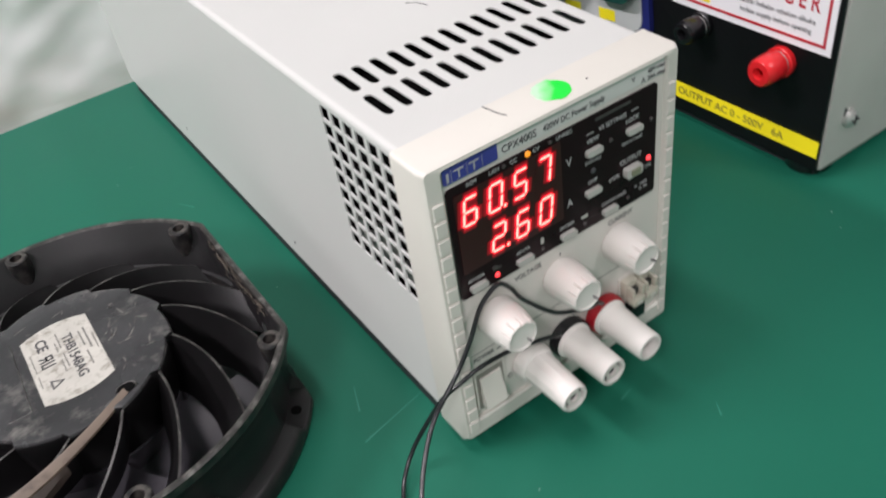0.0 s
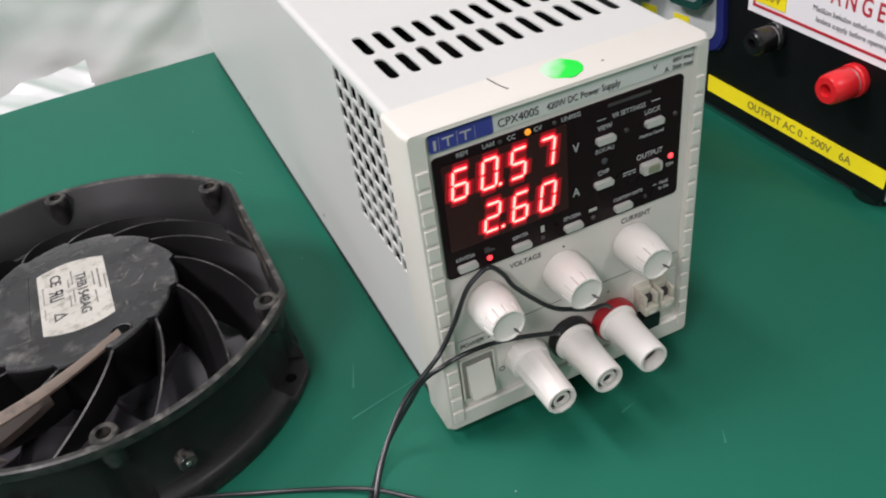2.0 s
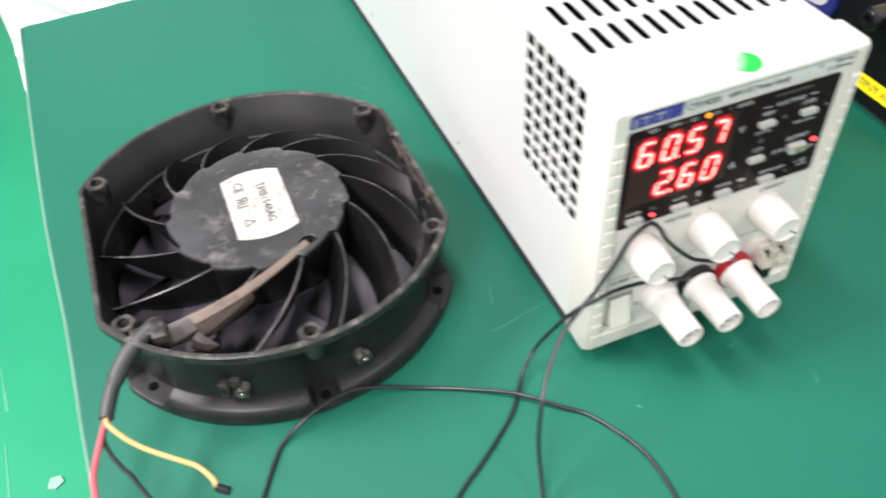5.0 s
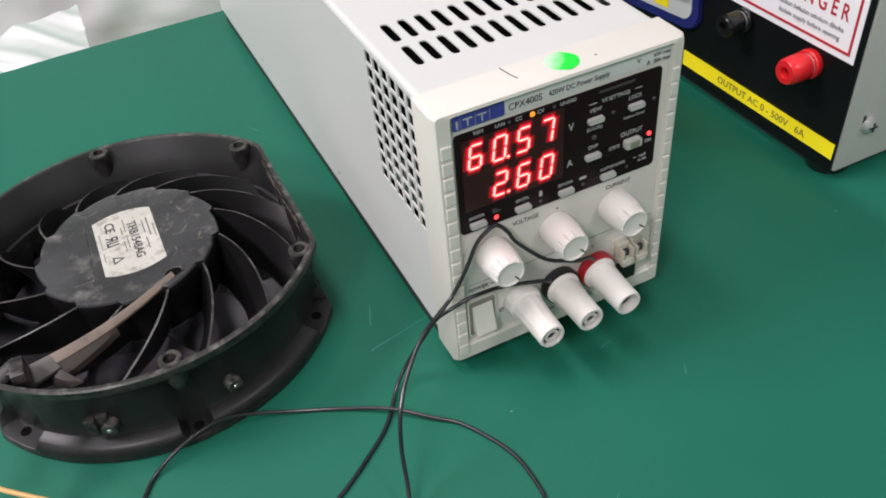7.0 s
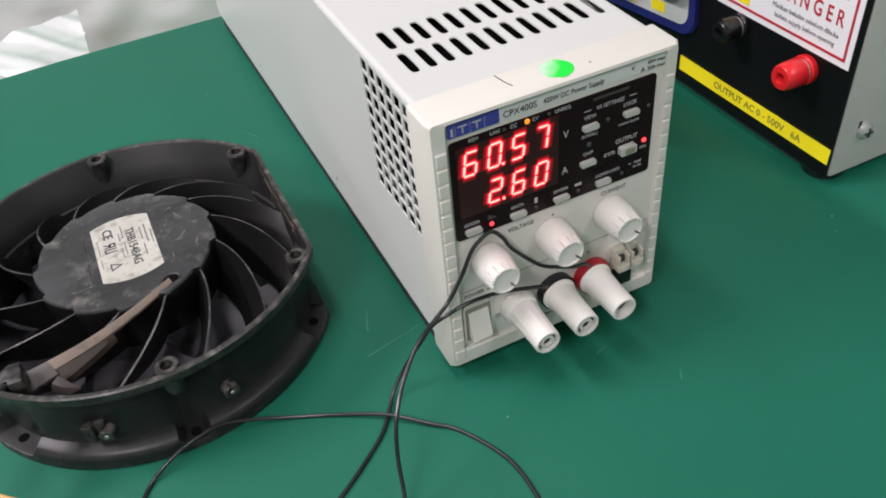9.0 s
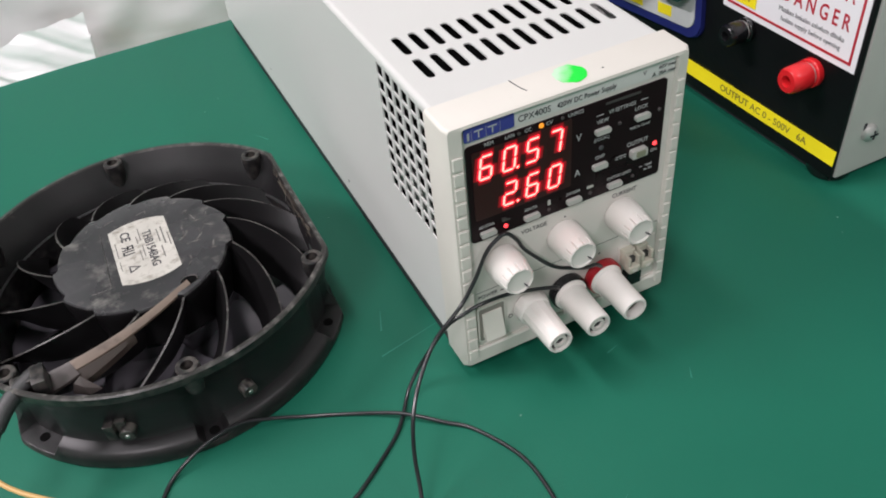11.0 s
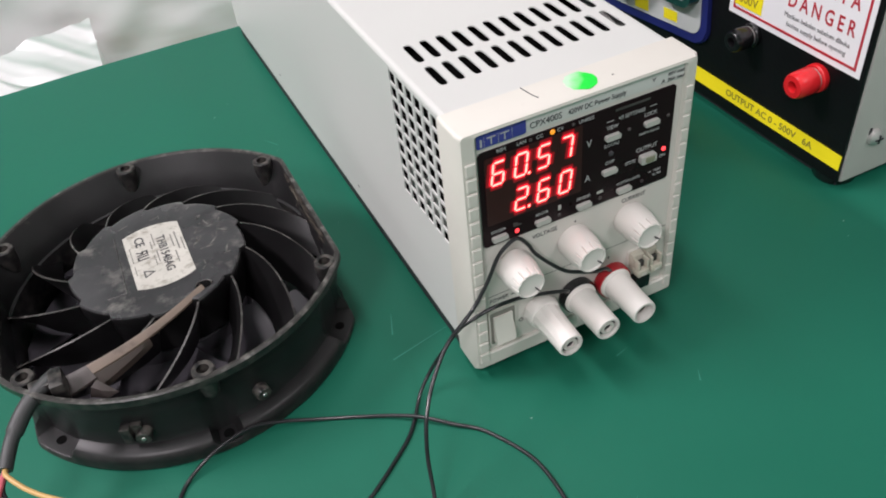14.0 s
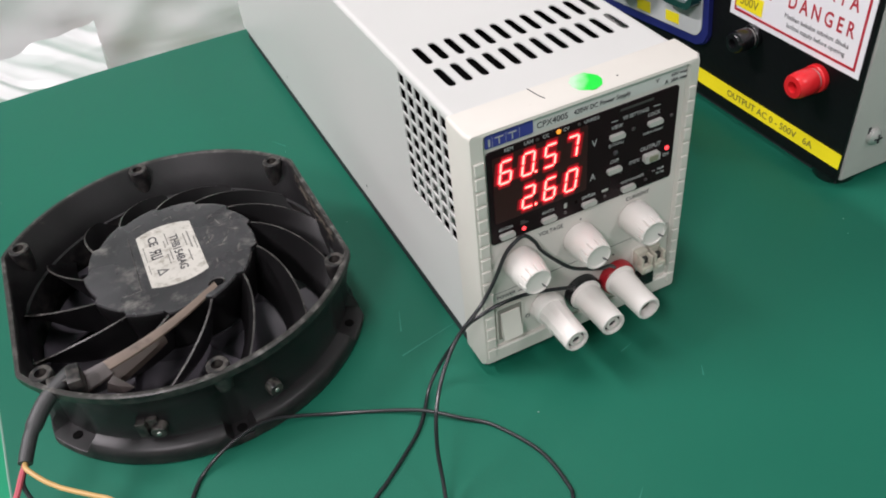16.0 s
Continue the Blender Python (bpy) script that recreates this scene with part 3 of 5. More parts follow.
bezel = part("front_bezel", bz, M_BEZEL, psu, "ivory plastic bezel with ridged sides")
RIDGE_P = 0.0068
for rx, half in ((0.0043, 0.0021), (W - 0.0042, 0.0016)):
    block = None
    for k in range(16):
        if block is None:
            o = block = part("ridge", box(-half, half, -0.00045, 0.00060, -0.0027, 0.0027, 0.00025, 1), M_BEZEL, bezel)
        else:
            o = new("ridge", block.data)
            o.parent = bezel
        o.location = (rx, -0.0022, 0.0145 + RIDGE_P * k)
part("front_plate", prism(rounded_rect(IX0, IX1, IZ0, IZ1, 0.0012, 3), -0.0030, 0.0, FRONT), M_PLATE, psu, "light grey front plate")
part("groove", prism(rounded_rect(0.0085, 0.0990, 0.04755, 0.04775, 0.00009, 1), 0.0, 0.00008, FRONT), M_INK, psu)

# name strip: blue badge and silver label
strip = part("name_strip", prism(rounded_rect(0.0079, 0.0993, 0.1230, 0.1291, 0.0009, 3), 0.0, 0.0004, FRONT), M_STRIP, psu, "silver name strip")
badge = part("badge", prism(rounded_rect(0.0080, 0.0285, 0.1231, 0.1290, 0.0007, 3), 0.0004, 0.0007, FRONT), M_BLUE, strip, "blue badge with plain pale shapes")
for bx0, bx1, bz0, bz1 in ((0.0122, 0.0158, 0.1266, 0.1271), (0.01375, 0.01425, 0.1239, 0.1266), (0.0178, 0.0214, 0.1266, 0.1271), (0.01935, 0.01985, 0.1239, 0.1266),
                           (0.0111, 0.01118, 0.1231, 0.1278), (0.0169, 0.01698, 0.1231, 0.1278), (0.0226, 0.02268, 0.1231, 0.1278), (0.0094, 0.0102, 0.1238, 0.1270)):
    part("mark", box(bx0, bx1, -0.00085, -0.0007, bz0, bz1), M_PRINT, badge)
text("CPX400S", 0.0039, pose(0.0300, -0.0006, 0.1253, 90), M_INK, strip, align="LEFT", widen=0.92)
text("420W DC Power Supply", 0.0032, pose(0.0465, -0.0006, 0.1253, 90), M_INK, strip, align="LEFT", widen=0.80)
text("V", 0.0026, pose(0.0850, -0.0006, 0.1262, 90), M_INK, strip)
text("A", 0.0026, pose(0.0895, -0.0006, 0.1242, 90), M_INK, strip)
text("60V max", 0.0022, pose(0.0955, -0.0006, 0.1266, 90), M_INK, strip)
text("20A max", 0.0022, pose(0.0955, -0.0006, 0.1241, 90), M_INK, strip)

# black display panel
panel = part("display_panel", prism(rounded_rect(0.0082, 0.0963, 0.0757, 0.1210, 0.0016, 4), 0.0, 0.0006, FRONT), M_PANEL, psu, "glossy black display panel")
part("window", prism(rounded_rect(0.0105, 0.0530, 0.0862, 0.1178, 0.0008, 3), 0.0006, 0.0008, FRONT), M_WINDOW, panel, "dark red display window")
SEGS = {"0": "abcdef", "1": "bc", "2": "abged", "3": "abgcd", "4": "fgbc", "5": "afgcd", "6": "afgedc", "7": "abc", "8": "abcdefg", "9": "abcdfg"}


def digit(ch, x, z, h, w, dot=False):
    """One slanted seven-bar number with its lower left corner at x, z: a dark red backing, its lit bars and the bloom
    painted round them.
    """
    t, g = 0.00092, 0.00016
    lean = lambda px, pz: (x + px + 0.13 * pz, z + pz)
    e = 0.0011
    d = part("digit", prism([lean(px, pz) for px, pz in ((-e, -e), (w + e, -e), (w + e, h + e), (-e, h + e))], 0.0008, 0.0009, FRONT), M_WINDOW, psu, "glowing red number on the display")
    bars = {"a": (0, h, w, h), "b": (w, h / 2, w, h), "c": (w, 0, w, h / 2), "d": (0, 0, w, 0), "e": (0, 0, 0, h / 2), "f": (0, h / 2, 0, h), "g": (0, h / 2, w, h / 2)}
    shapes = []
    for s in SEGS[ch]:
        x0, z0, x1, z1 = bars[s]
        flat = z0 == z1
        if flat:
            pts = [(x0 + g, z0), (x0 + g + t / 2, z0 + t / 2), (x1 - g - t / 2, z0 + t / 2), (x1 - g, z0), (x1 - g - t / 2, z0 - t / 2), (x0 + g + t / 2, z0 - t / 2)]
        else:
            pts = [(x0, z0 + g), (x0 + t / 2, z0 + g + t / 2), (x0 + t / 2, z1 - g - t / 2), (x0, z1 - g), (x0 - t / 2, z1 - g - t / 2), (x0 - t / 2, z0 + g + t / 2)]
        shapes.append((pts, (x0 + x1) / 2, (z0 + z1) / 2, (1.18, 2.7) if flat else (2.7, 1.13)))
    if dot:
        cx = w + 0.0015
        shapes.append(([(cx + 0.0006 * math.cos(a * math.pi / 4), 0.0006 * math.sin(a * math.pi / 4)) for a in range(8)], cx, 0.0, (1.5, 1.5)))
    for k, (pts, cx, cz, (gx, gz)) in enumerate(shapes):
        bm = bmesh.new()
        top = [bm.verts.new(FRONT @ Vector((*lean(px, pz), 0.00112))) for px, pz in pts]
        low = [bm.verts.new(FRONT @ Vector((*lean(cx + (px - cx) * gx, cz + (pz - cz) * gz), 0.00092 + 0.00001 * k))) for px, pz in pts]
        bm.faces.new(top)
        for m in range(len(top)):
            f = bm.faces.new((low[m], low[(m + 1) % len(top)], top[(m + 1) % len(top)], top[m]))
            f.material_index = 1
        # wide outer ring that fades the painted bloom
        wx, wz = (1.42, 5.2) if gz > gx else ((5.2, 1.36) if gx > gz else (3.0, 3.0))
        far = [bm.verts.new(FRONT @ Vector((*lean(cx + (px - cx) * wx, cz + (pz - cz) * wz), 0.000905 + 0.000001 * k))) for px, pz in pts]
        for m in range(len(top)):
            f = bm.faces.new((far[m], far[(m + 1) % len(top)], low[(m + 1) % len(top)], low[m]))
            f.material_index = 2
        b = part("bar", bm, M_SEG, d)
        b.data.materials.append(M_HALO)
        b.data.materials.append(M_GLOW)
    return d


DH, DW, DP = 0.0099, 0.0048, 0.0099
for k, (c, dot) in enumerate((("6", False), ("0", True), ("5", False), ("7", False))):
    digit(c, 0.0129 + DP * k, 0.1053, DH, DW, dot)
for k, (c, dot) in enumerate((("2", True), ("6", False), ("0", False))):
    digit(c, 0.0225 + DP * k, 0.0894, DH, DW, dot)

Y_T = -0.00072
for body, size, x, z, w in (("V", 0.0046, 0.0562, 0.1077, 0.85), ("A", 0.0046, 0.0560, 0.0912, 0.85), ("REM", 0.0022, 0.0178, 0.1197, 0.95), ("LAN", 0.0022, 0.0264, 0.1196, 0.95),
                            ("CC", 0.0022, 0.0341, 0.1195, 0.95), ("CV", 0.0022, 0.0431, 0.1194, 0.95), ("UNREG", 0.0022, 0.0547, 0.1194, 0.95), ("V/I SETTINGS", 0.0024, 0.0757, 0.1146, 0.9),
                            ("VIEW", 0.0025, 0.0668, 0.1117, 0.9), ("(LOCAL)", 0.0021, 0.0668, 0.1036, 0.9), ("OVP", 0.0024, 0.0664, 0.0951, 0.95), ("LOCK", 0.0024, 0.0847, 0.1116, 0.95),
                            ("Hold to Cancel", 0.0018, 0.0847, 0.1032, 0.85), ("OUTPUT", 0.0029, 0.0842, 0.0956, 0.9), ("ON", 0.0022, 0.0925, 0.0886, 0.9), ("CUSTOM LIMITS", 0.0019, 0.0762, 0.0822, 0.85),
                            ("Hold", 0.0019, 0.0905, 0.0823, 0.9), ("to Set", 0.0019, 0.0905, 0.0803, 0.9), ("60V/20A", 0.0021, 0.0150, 0.0823, 0.9), ("60V/7A", 0.0021, 0.0348, 0.0825, 0.9), ("20V/20A", 0.0021, 0.0543, 0.0823, 0.9)):
    text(body, size, pose(x, Y_T, z, 90), M_PRINT, panel, widen=w)
part("mark", box(0.0680, 0.0838, -0.0008, -0.0006, 0.1183, 0.1193), M_LEDX, panel)   # maker's range name, left as a bar
for bx0, bx1, zz in ((0.0640, 0.0672, 0.1147), (0.0842, 0.0874, 0.1150), (0.0740, 0.0790, 0.0916), (0.0740, 0.0752, 0.0906), (0.0759, 0.0771, 0.0906), (0.0778, 0.0790, 0.0906), (0.0862, 0.0876, 0.0823)):
    part("line", box(bx0, bx1, -0.0008, -0.0006, zz - 0.00012, zz + 0.00012), M_PRINT, panel)
part("symbol", prism([(0.0218, 0.0812), (0.0254, 0.0812), (0.0254, 0.0818), (0.0240, 0.0822), (0.0236, 0.0830), (0.0218, 0.0833)], 0.0006, 0.0008, FRONT), M_LEDX, panel)
part("symbol", box(0.0424, 0.0437, -0.0008, -0.0006, 0.0808, 0.0832), M_BUTTON, panel)
part("symbol", box(0.0608, 0.0638, -0.0008, -0.0006, 0.0814, 0.0825), M_BUTTON, panel)

btn = prism(rounded_rect(-0.0034, 0.0034, -0.00118, 0.00118, 0.0008, 4), 0.0, 0.0017, FRONT)
first = None
for x, z in ((0.0667, 0.1076), (0.0851, 0.1076), (0.0661, 0.0912), (0.0738, 0.0789), (0.0152, 0.0790), (0.0348, 0.0788), (0.0543, 0.0787)):
    if first is None:
        first = part("button", btn, M_BUTTON, panel, "grey push button")
        first.location = (x, -0.0006, z)
    else:
        o = new("button", first.data)
        o.parent, o["label"] = panel, "grey push button"
        o.location = (x, -0.0006, z)
ob_out = part("button", prism(rounded_rect(0.0806, 0.0880, 0.0892, 0.0930, 0.0008, 4), 0.0006, 0.0030, FRONT), M_BUTTON, panel, "larger grey output button")
part("cap", prism(rounded_rect(0.0825, 0.0868, 0.0898, 0.0924, 0.0005, 3), 0.0030, 0.0034, FRONT), material("olive_cap", (0.22, 0.22, 0.15), 0.4), ob_out)
for x, z, m, r in ((0.0397, 0.1195, M_LEDO, 0.00105), (0.0928, 0.0919, M_LEDR, 0.0010), (0.0233, 0.0788, M_LEDR, 0.00095), (0.0935, 0.1077, M_LEDX, 0.0008), (0.0748, 0.1079, M_LEDX, 0.0008),
                   (0.0667, 0.0994, M_INK, 0.0011), (0.0429, 0.0786, M_LEDX, 0.0008), (0.0623, 0.0789, M_LEDX, 0.0008), (0.0830, 0.0793, M_LEDX, 0.0007), (0.0488, 0.1195, M_LEDX, 0.0007), (0.0302, 0.1195, M_LEDX, 0.0007)):
    part("led" if m in (M_LEDO, M_LEDR, M_LEDX) else "trimmer_hole", lathe([(0, 0), (r, 0), (r, 0.0009), (r * 0.7, 0.0013), (0, 0.0014)], 14, pose(x, 0, z, 90)), m, panel)

text("VOLTAGE", 0.0030, pose(0.0364, -0.0001, 0.0712, 90), M_INK, psu, widen=0.9)
text("CURRENT", 0.0030, pose(0.0800, -0.0001, 0.0715, 90), M_INK, psu, widen=0.9)
text("~", 0.0050, pose(0.0212, -0.0001, 0.0446, 90), M_INK, psu, widen=1.1)
text("POWER", 0.0028, pose(0.0138, -0.0001, 0.0447, 90), M_INK, psu, widen=0.95)
text("+", 0.0030, pose(0.0690, -0.0001, 0.0420, 90), M_INK, psu)
text("-", 0.0030, pose(0.0500, -0.0001, 0.0420, 90), M_INK, psu)
part("dot", lathe([(0, 0), (0.0005, 0), (0, 0.0002)], 8, pose(0.0511, 0, 0.0708, 90)), M_INK, psu)


def knob(x, z, turn):
    n = 120
    bm = bmesh.new()
    rings = []
    for r, y, flute in ((0.0075, 0.0, 0), (0.0078, 0.0006, 0), (0.0077, 0.0070, 0), (0.0070, 0.0112, 0), (0.0069, 0.0114, 1), (0.0064, 0.0150, 1), (0.0061, 0.0155, 1), (0.0057, 0.0156, 0), (0.0054, 0.0148, 0), (0.0030, 0.0143, 0)):
        ring = []
        for i in range(n):
            rr = r - (0.0007 if flute and i % 10 == 0 else 0.0)
            a = 2 * math.pi * i / n
            ring.append(bm.verts.new((rr * math.cos(a), -y, rr * math.sin(a))))
        rings.append(ring)
    for a, b in zip(rings, rings[1:]):
        for i in range(n):
            bm.faces.new((a[i], a[(i + 1) % n], b[(i + 1) % n], b[i]))
    bm.faces.new(rings[-1])
    bm.faces.new(rings[0])
    k = part("knob", bm, M_WHITE, psu, "white fluted control knob", sharp=50)
    k.location = (x, -0.0002, z)
    a = radians(turn)
    p = part("pointer", box(0.0036, 0.0059, -0.0158, -0.0140, -0.00022, 0.00022), M_INK, k)
    p.rotation_euler = (0, -a, 0)
    return k


for x, tn in ((0.0208, -50), (0.0500, -40), (0.0781, -35)):
    knob(x, 0.0617, tn)


def terminal(x, z, collar):
    t = part("terminal", lathe([(0, 0), (0.0078, 0), (0.0082, 0.0012), (0.0078, 0.0048), (0.0074, 0.0055), (0.0067, 0.0058), (0.0066, 0.0075), (0.0061, 0.0155), (0.0058, 0.0256), (0.0055, 0.0262), (0.0046, 0.0262), (0.0044, 0.0236 if collar is not M_DKRED else 0.0040), (0, 0.0236 if collar is not M_DKRED else 0.0040)], 12 if collar is None else 24, pose(0, 0, 0, 90)), M_WHITE, psu, "white binding post terminal", sharp=28)
    t.location = (x, -0.0002, z)
    if collar is not None:
        part("collar", lathe([(0.0070, 0.0), (0.0086, 0.0), (0.0088, 0.0020), (0.0084, 0.0042), (0.0066, 0.0044)], 24, pose(0, 0, 0, 90)), collar, t, "coloured collar ring")
    if collar is not M_DKRED:
        part("socket", lathe([(0.0032, 0.0238), (0.0032, 0.0256), (0.0021, 0.0256), (0.0021, 0.0238)], 18, pose(0, 0, 0, 90)), M_PLATE, t)
        part("bore", lathe([(0, 0.0242), (0.0043, 0.0242), (0.0043, 0.0230), (0, 0.0230)], 14, pose(0, 0, 0, 90)), M_DARK, t)
    else:
        part("bore", lathe([(0.0044, 0.0215), (0.00435, 0.0060), (0, 0.0060), (0, 0.0062), (0.0042, 0.0062), (0.0043, 0.0213)], 20, pose(0, 0, 0, 90)), M_BORE, t, "empty bore, its shading painted grey-brown")
    return t


# grey-brown lining paints the shading inside the white terminal
M_BORE = material("shaded_bore", (0.16, 0.14, 0.12), 0.7)
terminal(0.0332, 0.0295, None)
terminal(0.0518, 0.0295, M_BLACK)
terminal(0.0703, 0.0295, M_DKRED)

sw = part("switch_frame", prism(rounded_rect(0.0076, 0.0210, 0.0195, 0.0400, 0.0012, 3), 0.0, 0.0014, FRONT), M_BEZEL, psu, "ivory rocker switch")
part("gap", prism(rounded_rect(0.0083, 0.0203, 0.0205, 0.0391, 0.0008, 3), 0.0014, 0.0015, FRONT), material("switch_gap", (0.20, 0.19, 0.165), 0.6, var=0.1), sw)
part("rocker", prism([(0.0, 0.0016), (0.0, 0.0050), (0.0068, 0.0030), (0.0142, 0.0022), (0.0142, 0.0016)], 0.0097, 0.0190, Matrix(((0, 0, 1, 0), (0, -1, 0, 0), (1, 0, 0, 0.0224), (0, 0, 0, 1))), bevel=0.0003), M_BEZEL, sw)
part("ring_mark", lathe([(0.0008, 0), (0.0011, 0), (0.0011, 0.0002), (0.0008, 0.0002)], 16, pose(0.0240, 0, 0.0268, 90)), M_INK, psu)

# sense connectors at the lower right
cr = part("connector_recess", box(0.0790, 0.0985, -0.0006, 0.0, 0.0180, 0.0410, 0.0003), M_BEZEL, psu)
M_CLAMP = material("beige_clamp", (0.50, 0.47, 0.39), 0.5, var=0.1, scale=120)
for cx in (0.0826, 0.0896):
    c = part("sense_connector", box(cx - 0.0030, cx + 0.0030, -0.0040, -0.0006, 0.0315, 0.0405, 0.0005), M_CLAMP, psu, "cream plug-in wire connector")
    part("lip", box(cx - 0.0030, cx + 0.0030, -0.0086, -0.0041, 0.0308, 0.0345, 0.0005), M_CLAMP, c)
    for sx in (-1, 1):
        part("cheek", box(cx + sx * 0.0024 - 0.0006, cx + sx * 0.0024 + 0.0006, -0.0080, -0.0041, 0.0346, 0.0395, 0.0003), M_CLAMP, c)
    part("throat", box(cx - 0.0017, cx + 0.0017, -0.0058, -0.0041, 0.0346, 0.0376), M_SLEEVE, c)
    part("hole", box(cx - 0.0013, cx + 0.0013, -0.0088, -0.0080, 0.0316, 0.0330), M_BEZEL, c)
part("socket_block", box(0.0815, 0.0890, -0.0052, -0.0006, 0.0195, 0.0265, 0.0004), M_BLACK, psu)

# green round sticker and pen mark on the top, small marks on the side
rnd = random.Random(12)
blot = []
for k in range(40):
    a = 2 * math.pi * k / 40
    r = 0.0060 + 0.0004 * rnd.random() + (0.0008 * rnd.random() if math.cos(a + 0.68) < -0.2 else 0.0)
    blot.append((0.0566 + r * math.cos(a), 0.0066 + r * math.sin(a)))
part("sticker", prism(blot, OZ1 - 0.0001, OZ1 + 0.0002), M_GREENDOT, psu, "bright green round sticker, pale glare painted over one half")
part("pen_mark", sweep([(0.0353, 0.0150, OZ1), (0.0358, 0.0118, OZ1), (0.0365, 0.0080, OZ1), (0.0374, 0.0053, OZ1)], 0.00025, 6), M_INK, psu)
part("pen_mark", sweep([(0.0624, 0.1015, ZT), (0.0655, 0.0985, ZT), (0.0672, 0.0930, ZT)], 0.00022, 6), M_INK, psu)
part("scuff", lathe([(0, 0), (0.0010, 0), (0, 0.0002)], 8, pose(XS, 0.1415, 0.0183, 0, -90)), M_INK, psu)
part("scuff", lathe([(0, 0), (0.0010, 0), (0, 0.0002)], 8, pose(XS, 0.285, 0.020, 0, -90)), M_INK, psu)
part("scuff", lathe([(0, 0), (0.0005, 0), (0, 0.0002)], 8, pose(0.0690, 0.0040, OZ1)), M_INK, psu)

# ---- axial fan ----
FC = Vector((-0.1097, 0.1060, 0.0))
fan = thing("axial_fan", "dusty black axial fan lying flat, worn label on its hub", "fan", FC)
NT = 192
RO, FLAT, TOP = 0.0868, 0.0755, 0.0465


def rim(a, r=RO, flat=FLAT):
    c = abs(math.cos(a))
    return min(r, flat / c) if c > 1e-6 else r


HOLES = [(-0.0009, 0.0814), (0.0653, 0.0475), (0.0667, -0.0460), (0.0017, -0.0812), (-0.0654, -0.0472), (-0.0665, 0.0456)]
fr = bmesh.new()
prof = []
for i in range(NT):
    a = 2 * math.pi * i / NT
    ro = rim(a)
    rb = min(0.0790, ro - 0.0010)
    rt = rim(a, 0.0868 + 0.0011 * max(0.0, math.sin(a)), 0.0754)
    ri = rt - 0.0022
    duct = min(0.0738, ri - 0.0006)
    bell = min(0.0754, ri - 0.0003)
    seat = any(abs((math.degrees(a - math.atan2(hy, hx)) + 180) % 360 - 180) < (8.5 if abs(hx) > 0.03 else 3.6) for hx, hy in HOLES)
    if seat:
        rb = min(0.0772, rb)
        foot = [(ro - 0.0006, 0.0), (ro, 0.0006), (ro, 0.0034), (ro - 0.0004, 0.0039), (ro - 0.0008, 0.0040), (rb + 0.0002, 0.0042), (rb, 0.0048)]
    elif ro > 0.0815:
        foot = [(ro - 0.0006, 0.0), (ro, 0.0010), (ro - 0.0002, 0.0052), (ro - 0.0010, 0.0076), (ro - 0.0026, 0.0090), (rb + 0.0010, 0.0102), (rb, 0.0124)]
    else:
        foot = [(ro - 0.0006, 0.0), (ro, 0.0010), (ro, 0.0060), (ro - 0.0002, 0.0078), (ro - 0.0005, 0.0086), (ro - 0.0008, 0.0092), (rb, 0.0118)]
    prof.append(foot + [(rb, 0.0265), (max(rb, rt - 0.0028), 0.0398), (rt - 0.0002, 0.0420), (rt, TOP - 0.0006), (rt - 0.0006, TOP),
                        (ri, TOP), (ri - 0.0005, TOP - 0.0008), ((ri + bell) / 2, 0.0374), (bell, 0.0290), (bell - 0.0001, 0.0286), (duct + 0.0001, 0.0282), (duct, 0.0274), (duct, 0.0)])
rows = [[fr.verts.new((r * math.cos(2 * math.pi * i / NT), r * math.sin(2 * math.pi * i / NT), z)) for r, z in p] for i, p in enumerate(prof)]
for i in range(NT):
    a, b = rows[i], rows[(i + 1) % NT]
    for k in range(len(a)):
        k2 = (k + 1) % len(a)
        f = fr.faces.new((a[k], b[k], b[k2], a[k2]))
        f.material_index = 1 if k in (10, 11, 12) else 0
frame_ob = part("housing", fr, M_FANP, fan, "black plastic fan housing with two flat sides", sharp=40)
frame_ob.data.materials.append(M_EDGE)

boss = [(0.0026, TOP + 0.0003), (0.0045, TOP + 0.0003), (0.0049, TOP - 0.0003), (0.0047, 0.0390), (0.0034, 0.0325), (0.0026, 0.0320)]
for hx, hy in HOLES:
    r = 1.0
    b = part("boss", lathe(boss, 24, None, True), M_FANP, fan)
    b.location = (hx, hy, 0)
    part("bolt_hole", lathe([(0, TOP - 0.006), (0.00265, TOP - 0.006), (0.00265, TOP - 0.0075), (0, TOP - 0.0075)], 16), M_DARK, b)
    g = part("bolt_hole", lathe([(0, 0.0044), (0.0023, 0.0044), (0.0023, 0.0030), (0, 0.0030)], 18), M_HOLE, fan)
    g.location = (hx, hy, 0)

